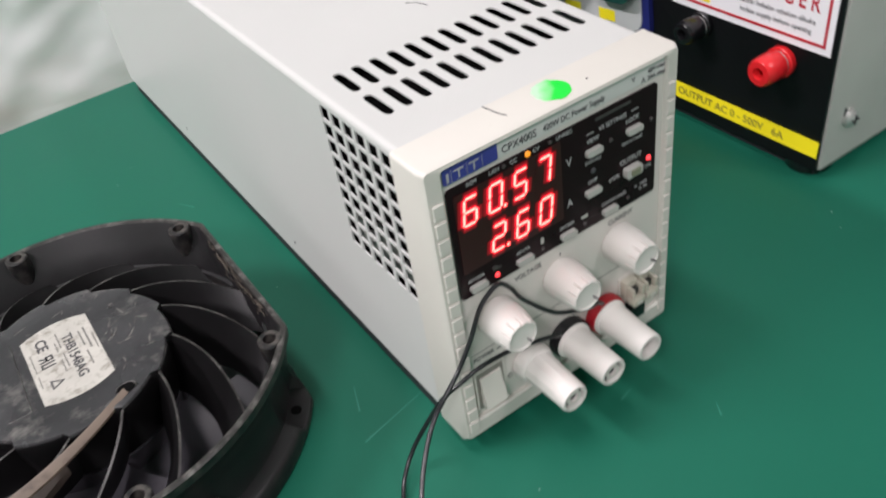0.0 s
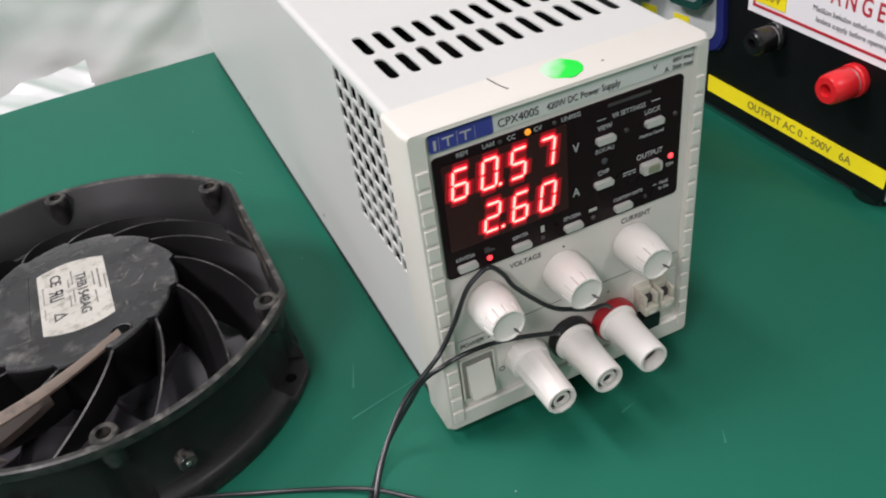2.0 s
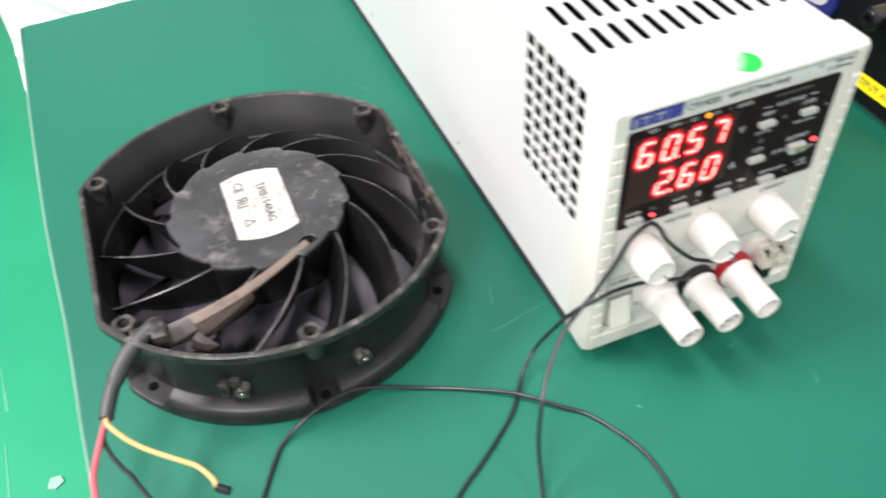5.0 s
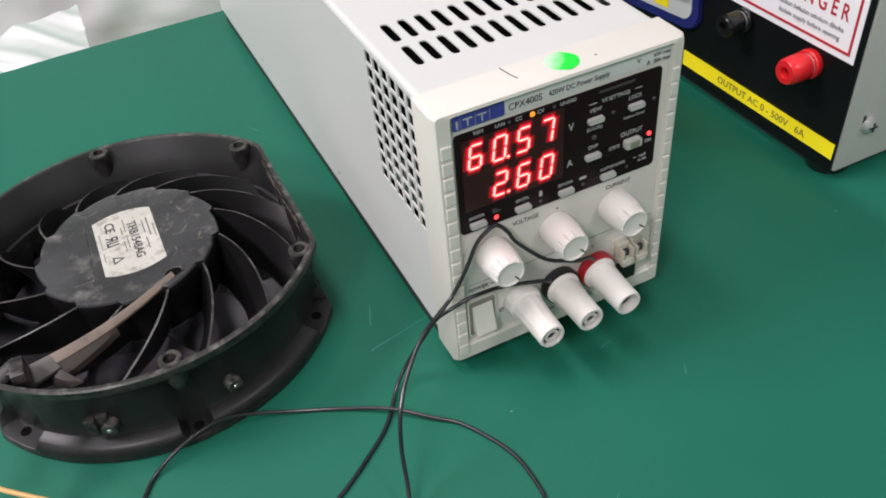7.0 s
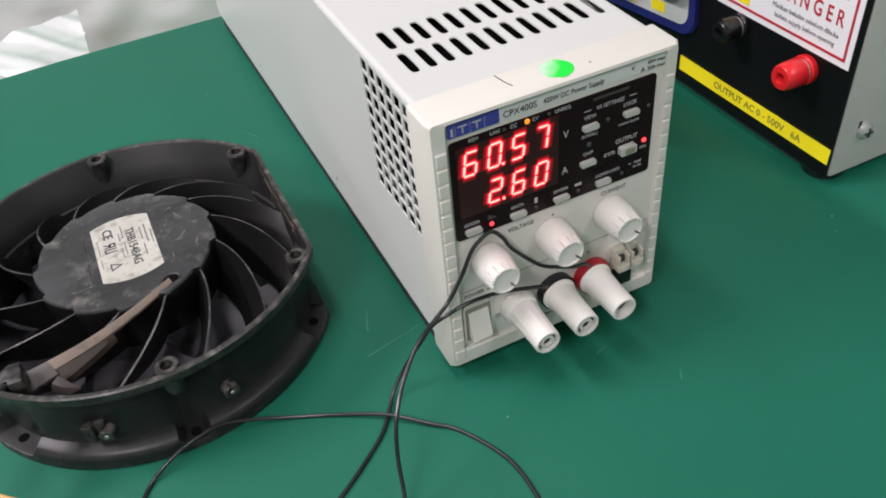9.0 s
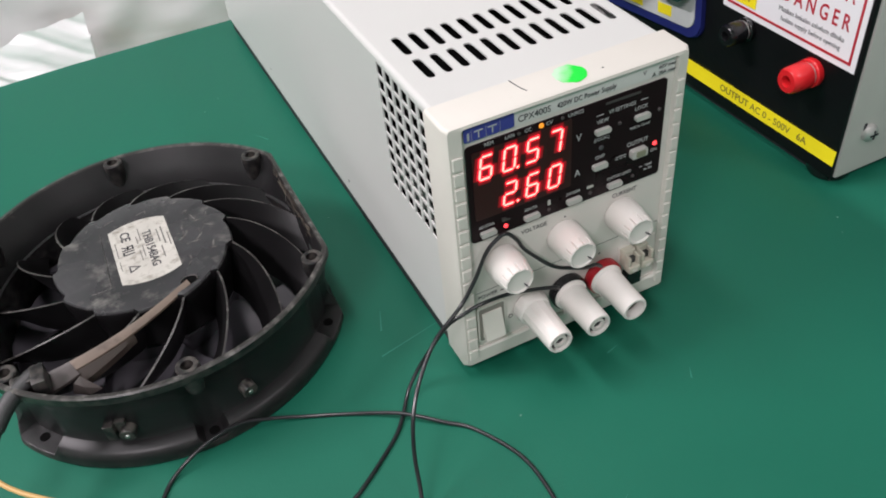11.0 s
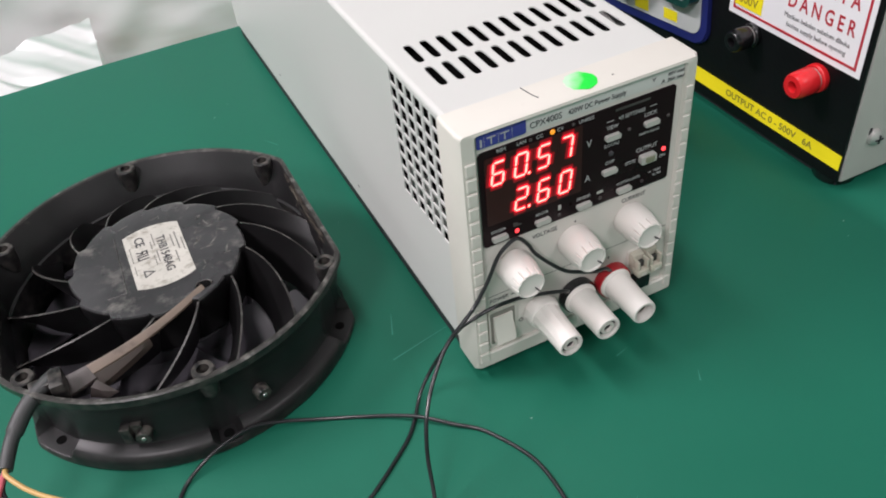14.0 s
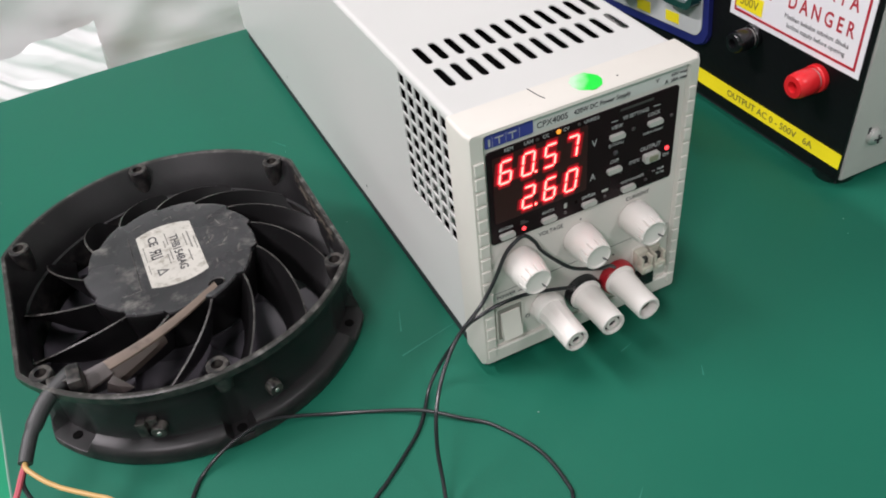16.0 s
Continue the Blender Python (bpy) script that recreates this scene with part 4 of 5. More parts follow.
# outlet vanes, hub and rotor
NV13 = 13
SWEEP = 36.0
LEAN = 13.0           # degrees by which the foot of a vane trails its top
RH, RW = 0.0385, 0.0750
for i in range(NV13):
    a1 = 169.0 - i * 360.0 / NV13
    a0 = a1 + SWEEP
    bm = bmesh.new()
    rows = []
    NSEG = 14
    for k in range(NSEG + 1):
        t = k / NSEG
        r = RH - 0.002 + (RW - RH + 0.002) * t
        a = a0 + (a1 - a0) * (t ** 0.95)
        ztop = 0.0455 - 0.0025 * t - 0.0125 * t ** 2.2
        zbot = 0.0198 - 0.0005 * t
        th = 0.00055
        row = []
        for z, off, s in ((zbot, -LEAN, -1), (zbot, -LEAN, 1), ((zbot + ztop) / 2, -0.42 * LEAN, 1), (ztop, 0.0, 1), (ztop, 0.0, -1), ((zbot + ztop) / 2, -0.42 * LEAN, -1)):
            aa = radians(a + off)
            tx, ty = -math.sin(aa), math.cos(aa)
            row.append(bm.verts.new((r * math.cos(aa) + s * th * tx, r * math.sin(aa) + s * th * ty, z)))
        rows.append(row)
    for p, q in zip(rows, rows[1:]):
        for k in range(6):
            f = bm.faces.new((p[k], p[(k + 1) % 6], q[(k + 1) % 6], q[k]))
            f.material_index = 1 if k == 3 else 0
    bm.faces.new(rows[0])
    bm.faces.new(rows[-1][::-1])
    v = part("vane", bm, M_VANE, fan)
    v.data.materials.append(M_EDGE)

hub = bmesh.new()
NH = NV13 * 8
rings = []
for r, z in ((0.030, 0.0200), (0.0365, 0.0205), (0.0385, 0.0400), (0.0388, 0.0452), (0.0382, 0.0462), (0.0368, 0.0465), (0.020, 0.0466)):
    ring = []
    for k in range(NH):
        a = 2 * math.pi * k / NH
        ph = ((math.degrees(a) - (169.0 + SWEEP - 6)) / (360.0 / NV13)) % 1.0
        rr = r + (0.0026 * (1 - ph) if r > 0.0366 and z > 0.03 else 0.0)
        ring.append(hub.verts.new((rr * math.cos(a), rr * math.sin(a), z)))
    rings.append(ring)
for a, b in zip(rings, rings[1:]):
    for k in range(NH):
        hub.faces.new((a[k], a[(k + 1) % NH], b[(k + 1) % NH], b[k]))
hub.faces.new(rings[-1])
hub.faces.new(rings[0])
hub.normal_update()
# steep wall takes the blacker vane material, painting in its shade
for f in hub.faces:
    f.material_index = 0 if abs(f.normal.z) > 0.4 else 1
hub_ob = part("hub", hub, M_HUB, fan, "dusty black hub with scuffs", sharp=40)
hub_ob.data.materials.append(M_VANE)

rot = part("rotor_hub", lathe([(0, 0.002), (0.034, 0.002), (0.036, 0.004), (0.036, 0.0185), (0.034, 0.0195), (0, 0.0195)], 48), M_ROTOR, fan)
for i in range(7):
    bm = bmesh.new()
    rows = []
    for k in range(9):
        t = k / 8
        r = 0.0355 + 0.0360 * t
        a = radians(360 / 7 * i + 190 + 20 * t)
        w = radians(30)
        row = []
        for m in range(5):
            s = m / 4
            aa = a + (s - 0.5) * 2 * w
            row.append((r * math.cos(aa), r * math.sin(aa), 0.0085 + 0.0085 * s - 0.002 * math.sin(math.pi * s)))
        rows.append([[bm.verts.new(p) for p in row], [bm.verts.new((p[0], p[1], p[2] - 0.0012)) for p in row]])
    for p, q in zip(rows, rows[1:]):
        for m in range(4):
            bm.faces.new((p[0][m], p[0][m + 1], q[0][m + 1], q[0][m]))
            bm.faces.new((p[1][m], q[1][m], q[1][m + 1], p[1][m + 1]))
        bm.faces.new((p[0][0], q[0][0], q[1][0], p[1][0]))
        bm.faces.new((p[0][4], p[1][4], q[1][4], q[0][4]))
    for e in (rows[0], rows[-1]):
        bm.faces.new(e[0] + e[1][::-1])
    part("blade", bm, M_ROTOR, fan, "grey-purple rotor blade at rest")

# hub label with writing that runs towards the viewer
lab = []
for k in range(9):
    a = radians(118 - 56 * k / 8)
    lab.append((0.0004 + 0.0285 * math.cos(a), -0.003 + 0.0285 * math.sin(a) - 0.0017))
for k in range(9):
    a = radians(-62 - 56 * k / 8)
    lab.append((0.0004 + 0.0285 * math.cos(a), 0.007 + 0.0285 * math.sin(a) - 0.0017))
label_ob = part("hub_label", prism(lab, 0.0465, 0.0468), M_STICKER, fan, "worn cream paper label with black print")
LT = lambda x, y: pose(x, y, 0.0469, 0, 0, -90)
text("THB1548AG", 0.0056, LT(0.0036, -0.0005), M_INK, label_ob, widen=0.95, bold=0.00007)
for x, y, l, h in ((0.0105, 0.006, 0.014, 0.0011), (0.0084, 0.007, 0.010, 0.0009), (0.0084, -0.006, 0.009, 0.0009), (0.0126, 0.002, 0.010, 0.0008), (0.0003, 0.012, 0.010, 0.0008), (0.0003, -0.001, 0.009, 0.0008), (-0.0013, 0.0085, 0.006, 0.0007), (-0.0013, -0.0035, 0.008, 0.0007), (-0.0112, 0.005, 0.012, 0.0006), (-0.0112, -0.007, 0.007, 0.0006)):
    part("print_bar", box(x - h * 0.32, x + h * 0.32, y - l / 2, y + l / 2, 0.0468, 0.04688), M_FADED, label_ob)
# approval marks
text("CE", 0.0060, LT(-0.0062, 0.0137), M_INK, label_ob, widen=1.05, bold=0.00010)
for stroke in (((0.0, 0.0), (0.0, 0.0046), (-0.0022, 0.0046), (-0.0022, 0.0024), (0.0, 0.0024)), ((-0.0009, 0.0024), (-0.0024, 0.0)), ((0.0016, 0.0046), (0.0016, 0.0), (0.0037, 0.0), (0.0037, 0.0046))):
    bm = bmesh.new()
    for (u0, w0), (u1, w1) in zip(stroke, stroke[1:]):
        du_, dw_ = u1 - u0, w1 - w0
        ln = math.hypot(du_, dw_)
        eu, ew = du_ / ln * 0.0004, dw_ / ln * 0.0004
        quad4 = [(u0 - eu - ew, w0 - ew + eu), (u0 - eu + ew, w0 - ew - eu), (u1 + eu + ew, w1 + ew - eu), (u1 + eu - ew, w1 + ew + eu)]
        merge(bm, prism([(w - 0.0086, -u + 0.0036) for u, w in quad4], 0.0468, 0.04688))
    part("approval_mark", bm, M_INK, label_ob)
tri_o, tri_i = [(-0.0082, -0.0085), (-0.0028, -0.0112), (-0.0082, -0.0140)], [(-0.0075, -0.0096), (-0.0043, -0.0112), (-0.0075, -0.0129)]
for k in range(3):
    k2 = (k + 1) % 3
    part("warning_mark", prism([tri_o[k], tri_o[k2], tri_i[k2], tri_i[k]][::-1], 0.0468, 0.04688), M_INK, label_ob)

# raised frame line beside the label and scuffs of dried dirt on the hub
part("raised_line", sweep([(-0.0165, 0.0230, 0.0466), (-0.0170, 0.0020, 0.0466), (-0.0176, -0.0190, 0.0466)], 0.00022, 6), M_EDGE, fan)
part("raised_line", sweep([(-0.0176, -0.0190, 0.0466), (-0.0220, -0.0192, 0.0466), (-0.0262, -0.0190, 0.0466)], 0.00018, 6), M_EDGE, fan)
scuffs = bmesh.new()
rnd = random.Random(21)
for k in range(50):
    a, r = radians(rnd.gauss(35, 55)), rnd.uniform(0.017, 0.036)
    x, y = r * math.cos(a), r * math.sin(a)
    if abs(x) < 0.0155 and abs(y) < 0.026:
        continue
    turn, ln, wd = rnd.gauss(0.6, 0.7), rnd.uniform(0.0006, 0.0034), rnd.uniform(0.00012, 0.00045)
    ring = []
    for q in range(9):
        b = 2 * math.pi * q / 9
        pu, pv = ln * rnd.uniform(0.6, 1.2) * math.cos(b), wd * rnd.uniform(0.4, 1.6) * math.sin(b)
        ring.append(scuffs.verts.new((x + pu * math.cos(turn) - pv * math.sin(turn), y + pu * math.sin(turn) + pv * math.cos(turn), 0.04668)))
    scuffs.faces.new(ring)
tagged(part("scuff", scuffs, M_SCUFF, fan), kind="stuff")

# wire channel across the vanes, with brown tape, and the cable clip at the rim
def polar(r, a, z):
    return Vector((r * math.cos(radians(a)), r * math.sin(radians(a)), z))


chan = []
for k in range(12):
    t = k / 11
    straight = polar(0.0355, -68, 0.0474).lerp(polar(0.0745, -137, 0.0405), t)
    chan.append(straight + Vector((0.30, -0.95, 0.0)) * 0.0045 * math.sin(math.pi * t))
def ribbon(t0, t1, w0, w1, drop0, drop1, thick, steps=10):
    """A flat strip along the wire channel between t0 and t1, sloping down towards the rim."""
    bm = bmesh.new()
    rows = []
    side = Vector((0.42, -0.91, 0.0))
    for k in range(steps + 1):
        s = k / steps
        f = (t0 + (t1 - t0) * s) * 11
        i = min(int(f), 10)
        p = chan[i].lerp(chan[i + 1], f - i)
        w, d = w0 + (w1 - w0) * s, drop0 + (drop1 - drop0) * s
        ring = [p + Vector((0, 0, 0.0008)), p + side * w * 0.35 + Vector((0, 0, 0.0006 - d * 0.2)), p + side * w + Vector((0, 0, -d)), p + side * w + Vector((0, 0, -d - thick)), p + Vector((0, 0, -thick))]
        rows.append([bm.verts.new(v) for v in ring])
    for p, q in zip(rows, rows[1:]):
        for k in range(5):
            bm.faces.new((p[k], p[(k + 1) % 5], q[(k + 1) % 5], q[k]))
    bm.faces.new(rows[0])
    bm.faces.new(rows[-1][::-1])
    return bm


part("tape_strip", ribbon(0.0, 0.86, 0.0020, 0.0038, 0.0006, 0.0018, 0.0010), M_TAPE, fan, "brown tape over the fan wires")
part("tape_skirt", ribbon(0.45, 0.84, 0.0034, 0.0072, 0.0034, 0.0070, 0.0030), M_TAPEDK, fan)
part("end_plate", ribbon(0.82, 0.99, 0.0055, 0.0075, 0.0030, 0.0034, 0.0012, 4), M_TAPEGREY, fan, "grey-brown tape end by the rim")
lump = bmesh.new()
lv = [lump.verts.new(polar(r, a, z)) for r, a, z in ((0.0690, -124, 0.0330), (0.0735, -127, 0.0330), (0.0735, -121, 0.0330), (0.0700, -118, 0.0330), (0.0700, -124, 0.0405), (0.0732, -125, 0.0395), (0.0732, -122, 0.0375))]
for idx in ((0, 1, 5, 4), (1, 2, 6, 5), (2, 3, 6), (3, 0, 4), (3, 4, 6), (4, 5, 6)):
    lump.faces.new([lv[k] for k in idx])
part("rib", lump, M_TAPEGREY, fan)
part("wire_hole", prism([(0.0033 * math.cos(radians(t)), 0.0024 * math.sin(radians(t))) for t in range(0, 360, 20)], 0.0466, 0.04675, Matrix.Translation(polar(0.0352, -66, 0.0003))), M_HOLE, fan)
part("hole_lip", sweep([polar(0.0352, -66, 0.0468) + Vector((0.0036 * math.cos(radians(t)), 0.0027 * math.sin(radians(t)), 0)) for t in range(-20, 200, 20)], 0.0004, 6), M_FANP, fan)
part("cable_clip", box(-0.0640, -0.0520, -0.0570, -0.0515, 0.0370, 0.0466, 0.0008), M_FANP, fan)
part("cable_clip", box(-0.0555, -0.0500, -0.0620, -0.0510, 0.0400, 0.0488, 0.0006), M_FANP, fan)
# posts on the outer wall
for ang, blocky in ((-75.2, 0), (-111.6, 1)):
    c = polar(0.0765, ang, 0.0178)
    m = pose(c.x, c.y, c.z, 94, 0, ang + 90)
    post = part("post", lathe([(0, 0.0), (0.0036, 0.0), (0.0034, 0.0064), (0.0031, 0.0068), (0, 0.0068)], 18, m), M_FAN, fan)
    part("pin", lathe([(0, 0.0068), (0.0011, 0.0068), (0.0009, 0.0073), (0, 0.0074)], 10, m), M_METAL, post)
    if blocky:
        for y0, y1, top in ((-0.0088, -0.0046, 0.0050), (-0.0046, 0.0000, 0.0030)):
            b = box(y0, y1, -0.0030, 0.0062, 0.0005, top + 0.001, 0.0004)
            bmesh.ops.transform(b, matrix=m, verts=b.verts)
            part("block", b, M_FANP, fan)
# dried dust along the flat side
dust = bmesh.new()
rnd = random.Random(7)
for k in range(120):
    y = rnd.triangular(-0.036, 0.045, 0.0)
    x = 0.0750 - rnd.uniform(0.0, 0.0010)
    z = 0.0462 - abs(rnd.gauss(0, 0.0045))
    s = rnd.uniform(0.0002, 0.0006) * (2.0 if rnd.random() < 0.15 else 1.0)
    long = rnd.uniform(1.5, 5.0)
    pts = [Vector((x - 0.0022, y + s * long * rnd.uniform(0.6, 1.3) * math.cos(a), z + s * rnd.uniform(0.6, 1.3) * math.sin(a))) for a in (0, 0.9, 1.8, 2.7, 3.6, 4.5, 5.4)]
    dust.faces.new([dust.verts.new(p) for p in pts])
tagged(part("dust", dust, M_WORN, fan), kind="stuff")

# ---- fan cable ----
cable = thing("fan_cable", "black sleeved fan cable with red, yellow and black wires", "cable", (-0.198, 0.047, 0.0))
co0 = Vector((0.198, -0.047, 0.0))


def run(pts):
    return [co0 + Vector(p) for p in pts]


part("sleeve", sweep(run(((-0.1625, 0.0550, 0.0445), (-0.1680, 0.0520, 0.0440), (-0.1760, 0.0465, 0.0420), (-0.1838, 0.0383, 0.0375), (-0.1872, 0.0320, 0.0350), (-0.1893, 0.0262, 0.0335))), lambda t: 0.0036 - 0.0002 * t - (0.0006 if t > 0.58 else 0.0), 14), M_SLEEVE, cable, "black heat-shrink sleeve")
part("wire", sweep(run(((-0.1885, 0.0275, 0.0338), (-0.1912, 0.0225, 0.0325), (-0.1935, 0.0165, 0.0315), (-0.1956, 0.0110, 0.0305), (-0.1975, 0.0000, 0.0295), (-0.1980, -0.0250, 0.0150), (-0.1970, -0.0450, 0.0030), (-0.1960, -0.0800, 0.0012))), 0.0012, 8), M_REDWIRE, cable, "red wire")
part("wire", sweep(run(((-0.1885, 0.0275, 0.0340), (-0.1890, 0.0230, 0.0345), (-0.1840, 0.0150, 0.0335), (-0.1800, 0.0105, 0.0325), (-0.1759, 0.0065, 0.0320), (-0.1674, -0.0008, 0.0315), (-0.1615, -0.0060, 0.0312), (-0.1573, -0.0130, 0.0310), (-0.1562, -0.0180, 0.0310))), 0.0010, 8), M_YELLOWWIRE, cable, "yellow wire")
part("wire", sweep(run(((-0.1885, 0.0275, 0.0330), (-0.1917, 0.0200, 0.0310), (-0.1905, 0.0130, 0.0300), (-0.1870, 0.0050, 0.0300), (-0.1828, -0.0031, 0.0295), (-0.1740, -0.0250, 0.0180), (-0.1690, -0.0450, 0.0030), (-0.1650, -0.0700, 0.0010))), 0.0009, 8), M_CABLE, cable, "black wire")
part("pin", sweep(run(((-0.1565, -0.0172, 0.0310), (-0.1525, -0.0205, 0.0310))), 0.0016, 10), M_BLACK, cable, "small dark crimp pin")

# ---- test leads from the supply ----
R_W = 0.00085
lead1 = thing("test_lead", "thin black test lead from the red terminal over a knob", "wire", (0.0703, -0.004, 0.0295), group="test leads")
P1 = ((0.0690, -0.0030, 0.0362), (0.0640, -0.0050, 0.0418), (0.0580, -0.0068, 0.0445), (0.0500, -0.0068, 0.0480), (0.0410, -0.0062, 0.0532), (0.0300, -0.0045, 0.0655), (0.0262, -0.0038, 0.0725), (0.0217, -0.0036, 0.0775), (0.0170, -0.0036, 0.0760), (0.0122, -0.0040, 0.0718), (0.0068, -0.0045, 0.0615), (0.0000, -0.0050, 0.0515), (-0.0085, -0.0085, 0.0480), (-0.0163, -0.0130, 0.0468), (-0.0233, -0.0180, 0.0432),
      (-0.0297, -0.0240, 0.0395), (-0.0343, -0.0295, 0.0365), (-0.0385, -0.0355, 0.0318), (-0.0414, -0.0405, 0.0205), (-0.0433, -0.0470, 0.0105), (-0.0460, -0.0560, 0.0045), (-0.0480, -0.0700, 0.0015), (-0.0490, -0.0900, R_W))
part("insulation", sweep([Vector(p) - Vector((0.0703, -0.004, 0.0295)) for p in P1], R_W), M_CABLE, lead1)
lead2 = thing("test_lead", "thin black test lead from the black terminal", "wire", (0.0518, -0.004, 0.0295), group="test leads")
P2 = ((0.0455, -0.0028, 0.0345), (0.0438, -0.0052, 0.0385), (0.0310, -0.0050, 0.0430), (0.0195, -0.0045, 0.0455), (0.0080, -0.0045, 0.0460), (0.0000, -0.0050, 0.0450), (-0.0068, -0.0025, 0.0395), (-0.0108, 0.0035, 0.0258), (-0.0180, 0.0072, 0.0110), (-0.0262, 0.0030, 0.0038), (-0.0335, -0.0065, 0.0015), (-0.0405, -0.0145, R_W),
      (-0.0531, -0.0245, R_W), (-0.0630, -0.0315, R_W), (-0.0713, -0.0370, R_W), (-0.100, -0.060, R_W))
part("insulation", sweep([Vector(p) - Vector((0.0518, -0.004, 0.0295)) for p in P2], R_W), M_CABLE, lead2)
lead3 = thing("loose_wire", "thin black wire looping across the green mat", "wire", (-0.0547, 0.0070, 0.0), group="test leads")
P3 = ((-0.155, -0.030, R_W), (-0.1450, -0.0120, R_W), (-0.1365, 0.0029, R_W), (-0.1291, 0.0120, 0.0016), (-0.1150, 0.0165, 0.0068), (-0.0990, 0.0200, 0.0074), (-0.0855, 0.0190, 0.0040), (-0.0700, 0.0140, R_W + 0.0004), (-0.0547, 0.0070, R_W), (-0.0400, -0.0020, 0.0024), (-0.0311, -0.0091, 0.0035), (-0.0200, -0.0185, 0.0020),
      (-0.0097, -0.0277, R_W), (0.0006, -0.0488, R_W), (0.0021, -0.0686, R_W), (-0.0004, -0.0767, R_W), (-0.012, -0.105, R_W))
part("insulation", sweep([Vector(p) - Vector((-0.0547, 0.0070, 0.0)) for p in P3], R_W), M_CABLE, lead3)

# ---- high-voltage supply box ----
BX, BY = 0.2305, 0.0175
hv = thing("transformer_box", "grey steel electrical box with black front and danger sign", "electrical box", (BX, BY, 0))
BL, BD, BH, BZ = 0.300, 0.230, 0.240, 0.0052
part("case", box(0.0016, BD, 0.0, BL, BZ, BH, 0.0015), M_BOXGREY, hv, "grey painted steel case")
# same added skirt here: a dark band instead of shadow under the case
part("shadow_skirt", box(0.0030, BD - 0.004, 0.004, BL - 0.004, 0.0010, BZ + 0.002), M_DARK, hv, "added dark skirt in place of the contact shadow")
part("front_panel", box(-0.0010, 0.0015, 0.0012, BL - 0.002, BZ + 0.0008, BH - 0.002, 0.0005), M_BOXBLACK, hv, "matt black front panel")
for fx in (0.011, BD - 0.02):
    for fy in (0.013, BL - 0.02):
        part("foot", lathe([(0, 0), (0.0105, 0), (0.0115, 0.0015), (0.0120, BZ + 0.001), (0, BZ + 0.001)], 24, pose(fx, fy, 0)), M_BLACK, hv, "black rubber foot")
scr2 = part("side_screw", lathe([(0, 0.0042), (0.0028, 0.0037), (0.0044, 0.0022), (0.0047, 0.0), (0, 0)], 24, pose(0.0172, 0.0, 0.0300, 90)), M_SCREW, hv, "shiny cross-head screw")
part("slot", box(0.0146, 0.0198, -0.0044, -0.0032, 0.0296, 0.0304), M_DARK, scr2)
part("slot", box(0.0168, 0.0176, -0.0044, -0.0032, 0.0274, 0.0326), M_DARK, scr2)
part("screw_notch", box(0.0130, 0.0148, -0.0004, 0.0004, 0.0318, 0.0362, 0.0003), M_DARK, hv)
SIDE = Matrix(((0, 0, -1, 0), (-1, 0, 0, 0), (0, 1, 0, 0), (0, 0, 0, 1)))      # outline u, v -> -y, z; height -> -x


def on_front(bm):
    bmesh.ops.transform(bm, matrix=SIDE, verts=bm.verts)
    return bm


def face_text(body, size, u, v, mat, parent, widen=1.0, align="CENTER", d=0.0016, bold=0.0):
    return text(body, size, Matrix.Translation((-d, -u, v)) @ SIDE.to_3x3().to_4x4(), mat, parent, widen=widen, align=align, bold=bold)


# u runs along the front towards the viewer: u = BY - y
tape = part("yellow_tape", on_front(prism([(-0.1225, 0.0131), (-0.0015, 0.0137), (-0.0012, 0.0230), (-0.1225, 0.0226)], 0.0010, 0.0013)), M_YELLOW, hv, "yellow printed tape label")
M_TAPEINK = material("tape_ink", (0.24, 0.20, 0.03), 0.5)
face_text("OUTPUT AC 0 - 500V   6A", 0.0060, -0.0560, 0.0180, M_TAPEINK, tape, widen=1.02, d=0.0014, bold=0.00008)
sign = part("danger_sign", on_front(prism([(-0.0982, 0.0680), (-0.0035, 0.0680), (-0.0035, 0.1480), (-0.0982, 0.1480)], 0.0010, 0.0014)), M_SIGN, hv, "white danger sign with red border")
for u0, u1, v0, v1 in ((-0.0950, -0.0065, 0.0712, 0.0726), (-0.0950, -0.0065, 0.1434, 0.1448), (-0.0950, -0.0936, 0.0726, 0.1434), (-0.0079, -0.0065, 0.0726, 0.1434)):
    part("border", on_front(prism([(u0, v0), (u1, v0), (u1, v1), (u0, v1)], 0.0014, 0.0016)), M_SIGNRED, sign)
face_text("D A N G E R", 0.0114, -0.0345, 0.0905, M_SIGNRED, sign, 0.72, d=0.0015, bold=0.00016)
face_text("B A H A Y A", 0.0114, -0.0345, 0.1042, M_SIGNRED, sign, 0.72, d=0.0015, bold=0.00016)
face_text("Matikan bekalan sebelum dibuka", 0.0037, -0.0355, 0.0820, M_INK, sign, 0.92, d=0.0015)
face_text("Isolate supply before opening", 0.0037, -0.0350, 0.0772, M_INK, sign, 0.92, d=0.0015)
ylab = part("voltage_label", on_front(prism([(-0.0940, 0.0742), (-0.0735, 0.0742), (-0.0735, 0.0835), (-0.0940, 0.0835)], 0.0015, 0.0018)), M_YELLOW, sign, "yellow voltage label")
face_text("500V", 0.0075, -0.0838, 0.0788, M_TAPEINK, ylab, 0.9, d=0.0019)
to, ti = [(-0.0955, 0.0860), (-0.0685, 0.0860), (-0.0820, 0.1100)], [(-0.0925, 0.0876), (-0.0715, 0.0876), (-0.0820, 0.1068)]
for k in range(3):
    k2 = (k + 1) % 3
    part("triangle_edge", on_front(prism([to[k], to[k2], ti[k2], ti[k]], 0.0014, 0.0016)), M_SIGNRED, sign)
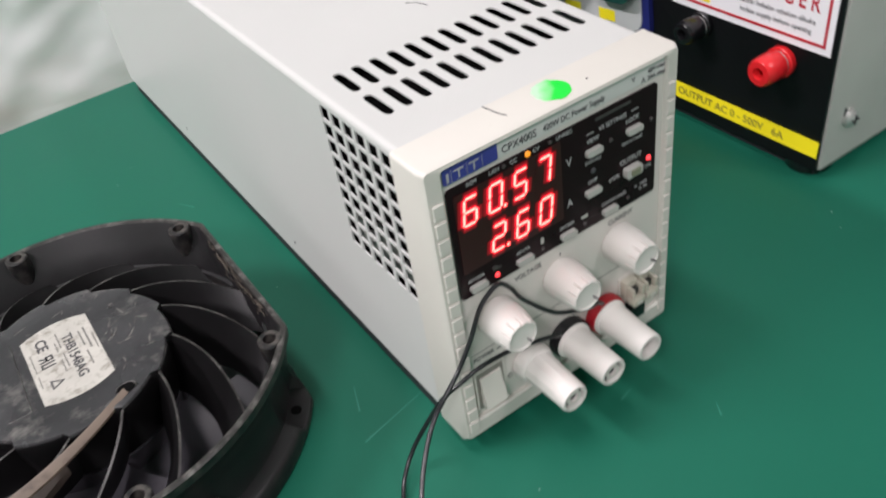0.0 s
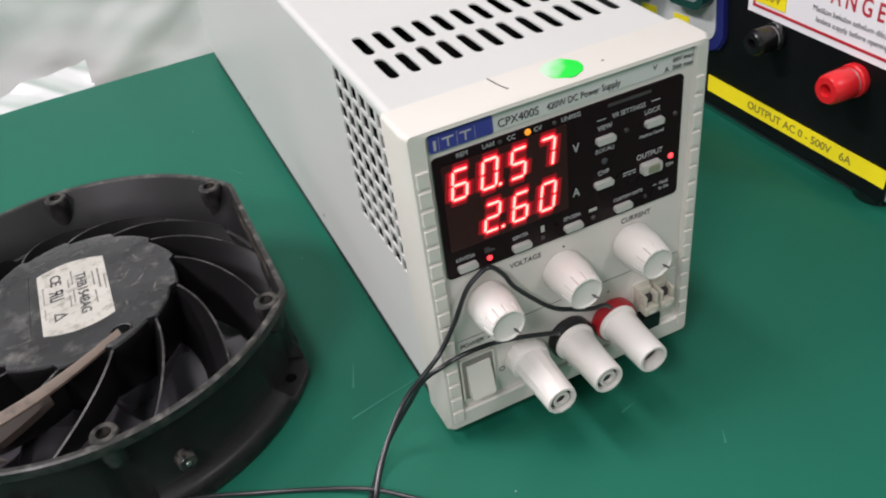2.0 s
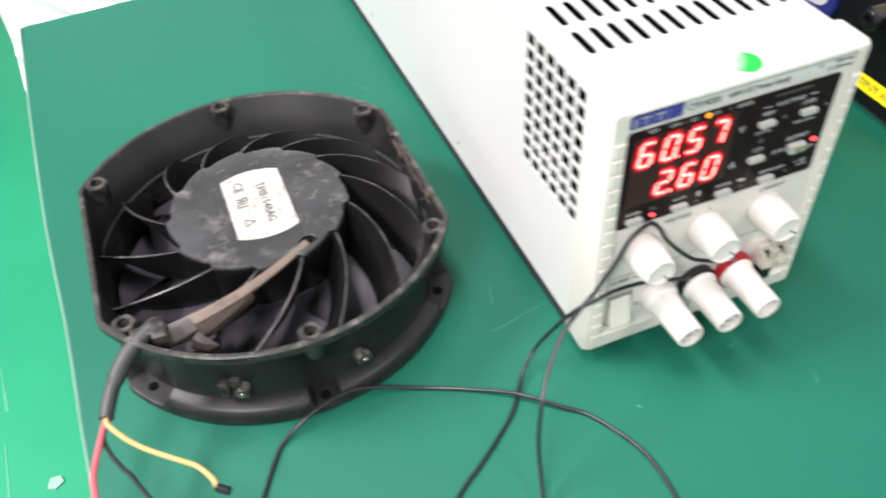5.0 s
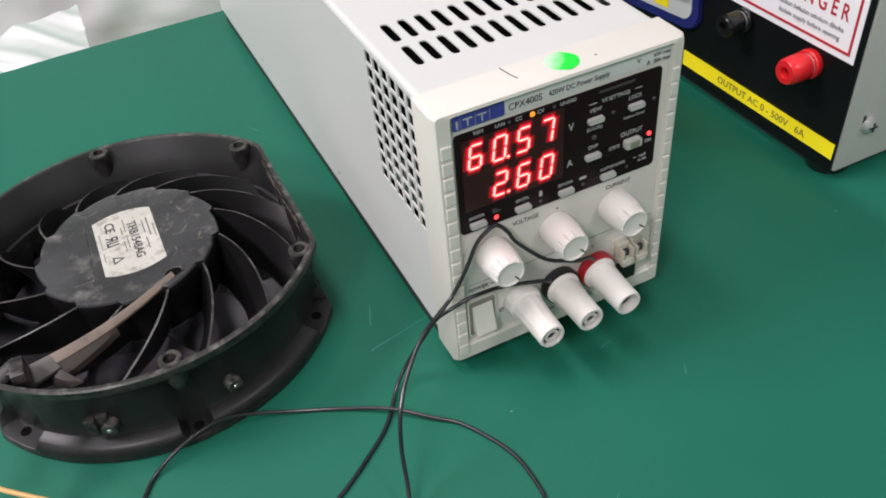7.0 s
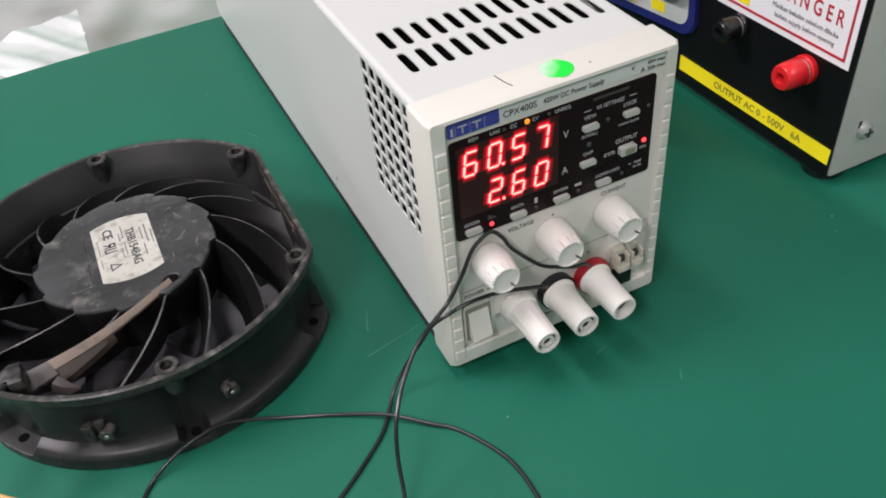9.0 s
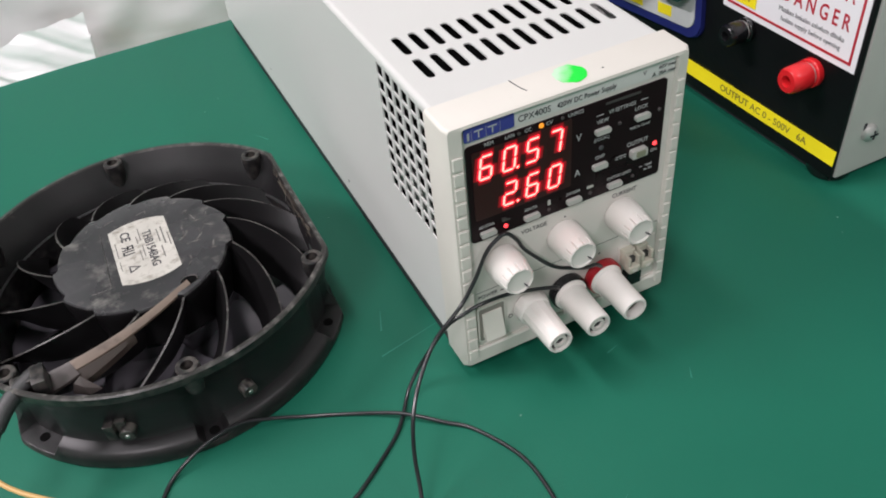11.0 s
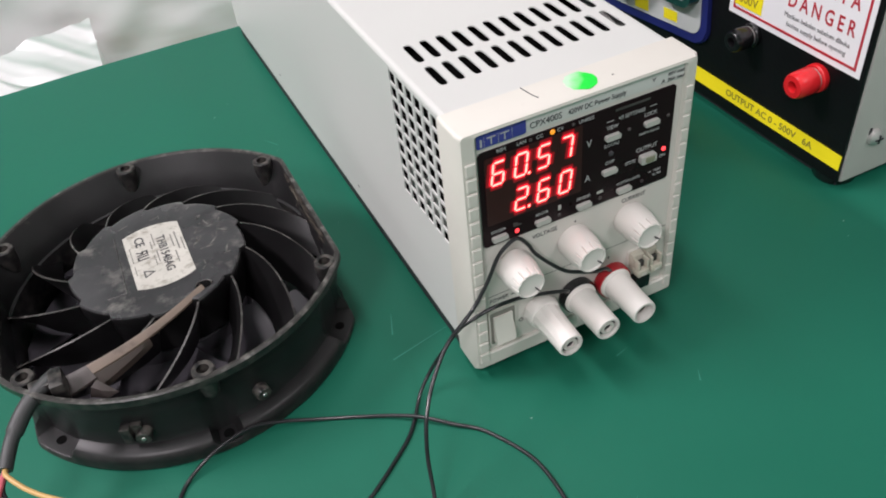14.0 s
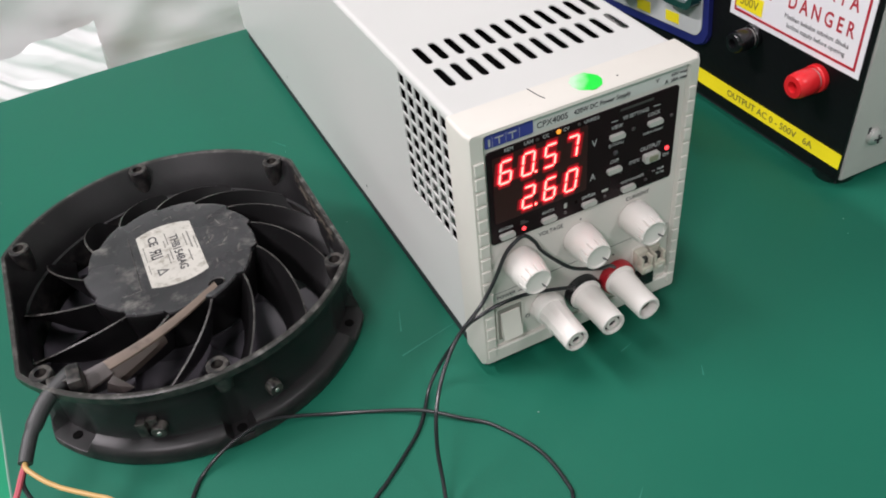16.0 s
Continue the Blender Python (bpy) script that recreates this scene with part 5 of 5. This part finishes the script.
part("symbol", on_front(prism([(-0.0830, 0.0890), (-0.0805, 0.0945), (-0.0815, 0.0945), (-0.0800, 0.1010), (-0.0835, 0.0935), (-0.0822, 0.0935)], 0.0014, 0.0016)), M_INK, sign)


def post_terminal(y, z, mat, label, k=1.0):
    prof = [(0, 0), (0.0082, 0), (0.0086, 0.0008), (0.0086, 0.0036), (0.0082, 0.0042), (0.0066, 0.0044), (0.0065, 0.0058), (0.0078, 0.0062), (0.0081, 0.0072), (0.0080, 0.0140), (0.0076, 0.0182), (0.0066, 0.0198), (0.0034, 0.0200), (0.0030, 0.0190), (0.0028, 0.0130), (0, 0.0130)]
    t = part("binding_post", lathe(prof, 28, pose(0, 0, 0, 0, -90, 0) @ Matrix.Diagonal((k, k, k, 1))), mat, hv, label, sharp=30)
    t.location = (-0.0010, y - BY, z)
    part("ring", lathe([(0.0060 * k, 0.0047 * k), (0.0071 * k, 0.0047 * k), (0.0071 * k, 0.0055 * k), (0.0060 * k, 0.0055 * k)], 24, pose(0, 0, 0, 0, -90, 0)), M_SCREW, t, "bright metal ring")
    return t


post_terminal(0.0450, 0.0582, M_RED, "red plastic binding post", 0.90)
post_terminal(0.0945, 0.0615, M_BLACK, "black plastic binding post", 0.80)

# dial plate with blue edge at the back of the front panel
TILT_P = pose(0, 0, 0, 0, 0, 6.0)


def tilted(bm):
    bmesh.ops.transform(bm, matrix=SIDE @ Matrix.Translation((-0.1235, 0.0380, 0)) @ TILT_P, verts=bm.verts)
    return bm


dial = part("dial_plate", tilted(prism(rounded_rect(-0.150, 0.0135, 0.0, 0.135, 0.010, 6), 0.0010, 0.0040, bevel=0.0010)), M_BLUEBOX, hv, "white dial plate with blue edge")
part("face", tilted(prism(rounded_rect(-0.146, 0.0080, 0.0058, 0.130, 0.008, 6), 0.0040, 0.0046)), M_DIALFACE, dial)
for u0, u1, v0, v1 in ((-0.056, -0.042, 0.0078, 0.0150), (-0.090, -0.080, 0.0150, 0.0205)):
    part("yellow_label", tilted(prism([(u0, v0), (u1, v0), (u1, v1), (u0, v1)], 0.0046, 0.0049)), M_YELLOW, dial)
part("yellow_label", tilted(prism([(-0.0260, 0.0085), (-0.0130, 0.0085), (-0.0130, 0.0150), (-0.0260, 0.0150)], 0.0046, 0.0049)), M_YELLOW, dial)
part("yellow_label", tilted(prism([(-0.014, 0.028), (-0.002, 0.028), (-0.006, 0.036)], 0.0046, 0.0049)), M_YELLOW, dial)
kn = part("dial_knob", tilted(lathe([(0, 0.0046), (0.028, 0.0046), (0.0285, 0.0080), (0.027, 0.0200), (0.025, 0.0215), (0, 0.0215)], 40, pose(-0.058, 0.047, 0))), M_BLACK, dial, "large black dial knob")
for k in range(9):
    a = radians(-150 + 15 * k)
    b = box(0.0300, 0.0325, -0.0002, 0.0002, 0.0046, 0.0048)
    bmesh.ops.transform(b, matrix=pose(-0.058, 0.047, 0, 0, 0, math.degrees(a)), verts=b.verts)
    part("tick", tilted(b), M_INK, dial)
mb = bmesh.new()
o = rounded_rect(-0.023, 0.0075, 0.024, 0.067, 0.007, 5)
q = rounded_rect(-0.019, 0.0035, 0.028, 0.063, 0.004, 5)
v0 = [mb.verts.new((x, y, 0.0046)) for x, y in o]
v1 = [mb.verts.new((x, y, 0.0125)) for x, y in o]
v2 = [mb.verts.new((x, y, 0.0125)) for x, y in q]
v3 = [mb.verts.new((x, y, 0.0085)) for x, y in q]
for a, b in ((v0, v1), (v1, v2), (v2, v3)):
    for k in range(len(a)):
        mb.faces.new((a[k], a[(k + 1) % len(a)], b[(k + 1) % len(a)], b[k]))
meter = part("panel_meter", tilted(mb), M_GREENRIM, dial, "panel meter with dark green rim")
part("scale", tilted(prism(rounded_rect(-0.0205, 0.0050, 0.0265, 0.0645, 0.004, 4), 0.0070, 0.0086)), M_SIGN, meter)
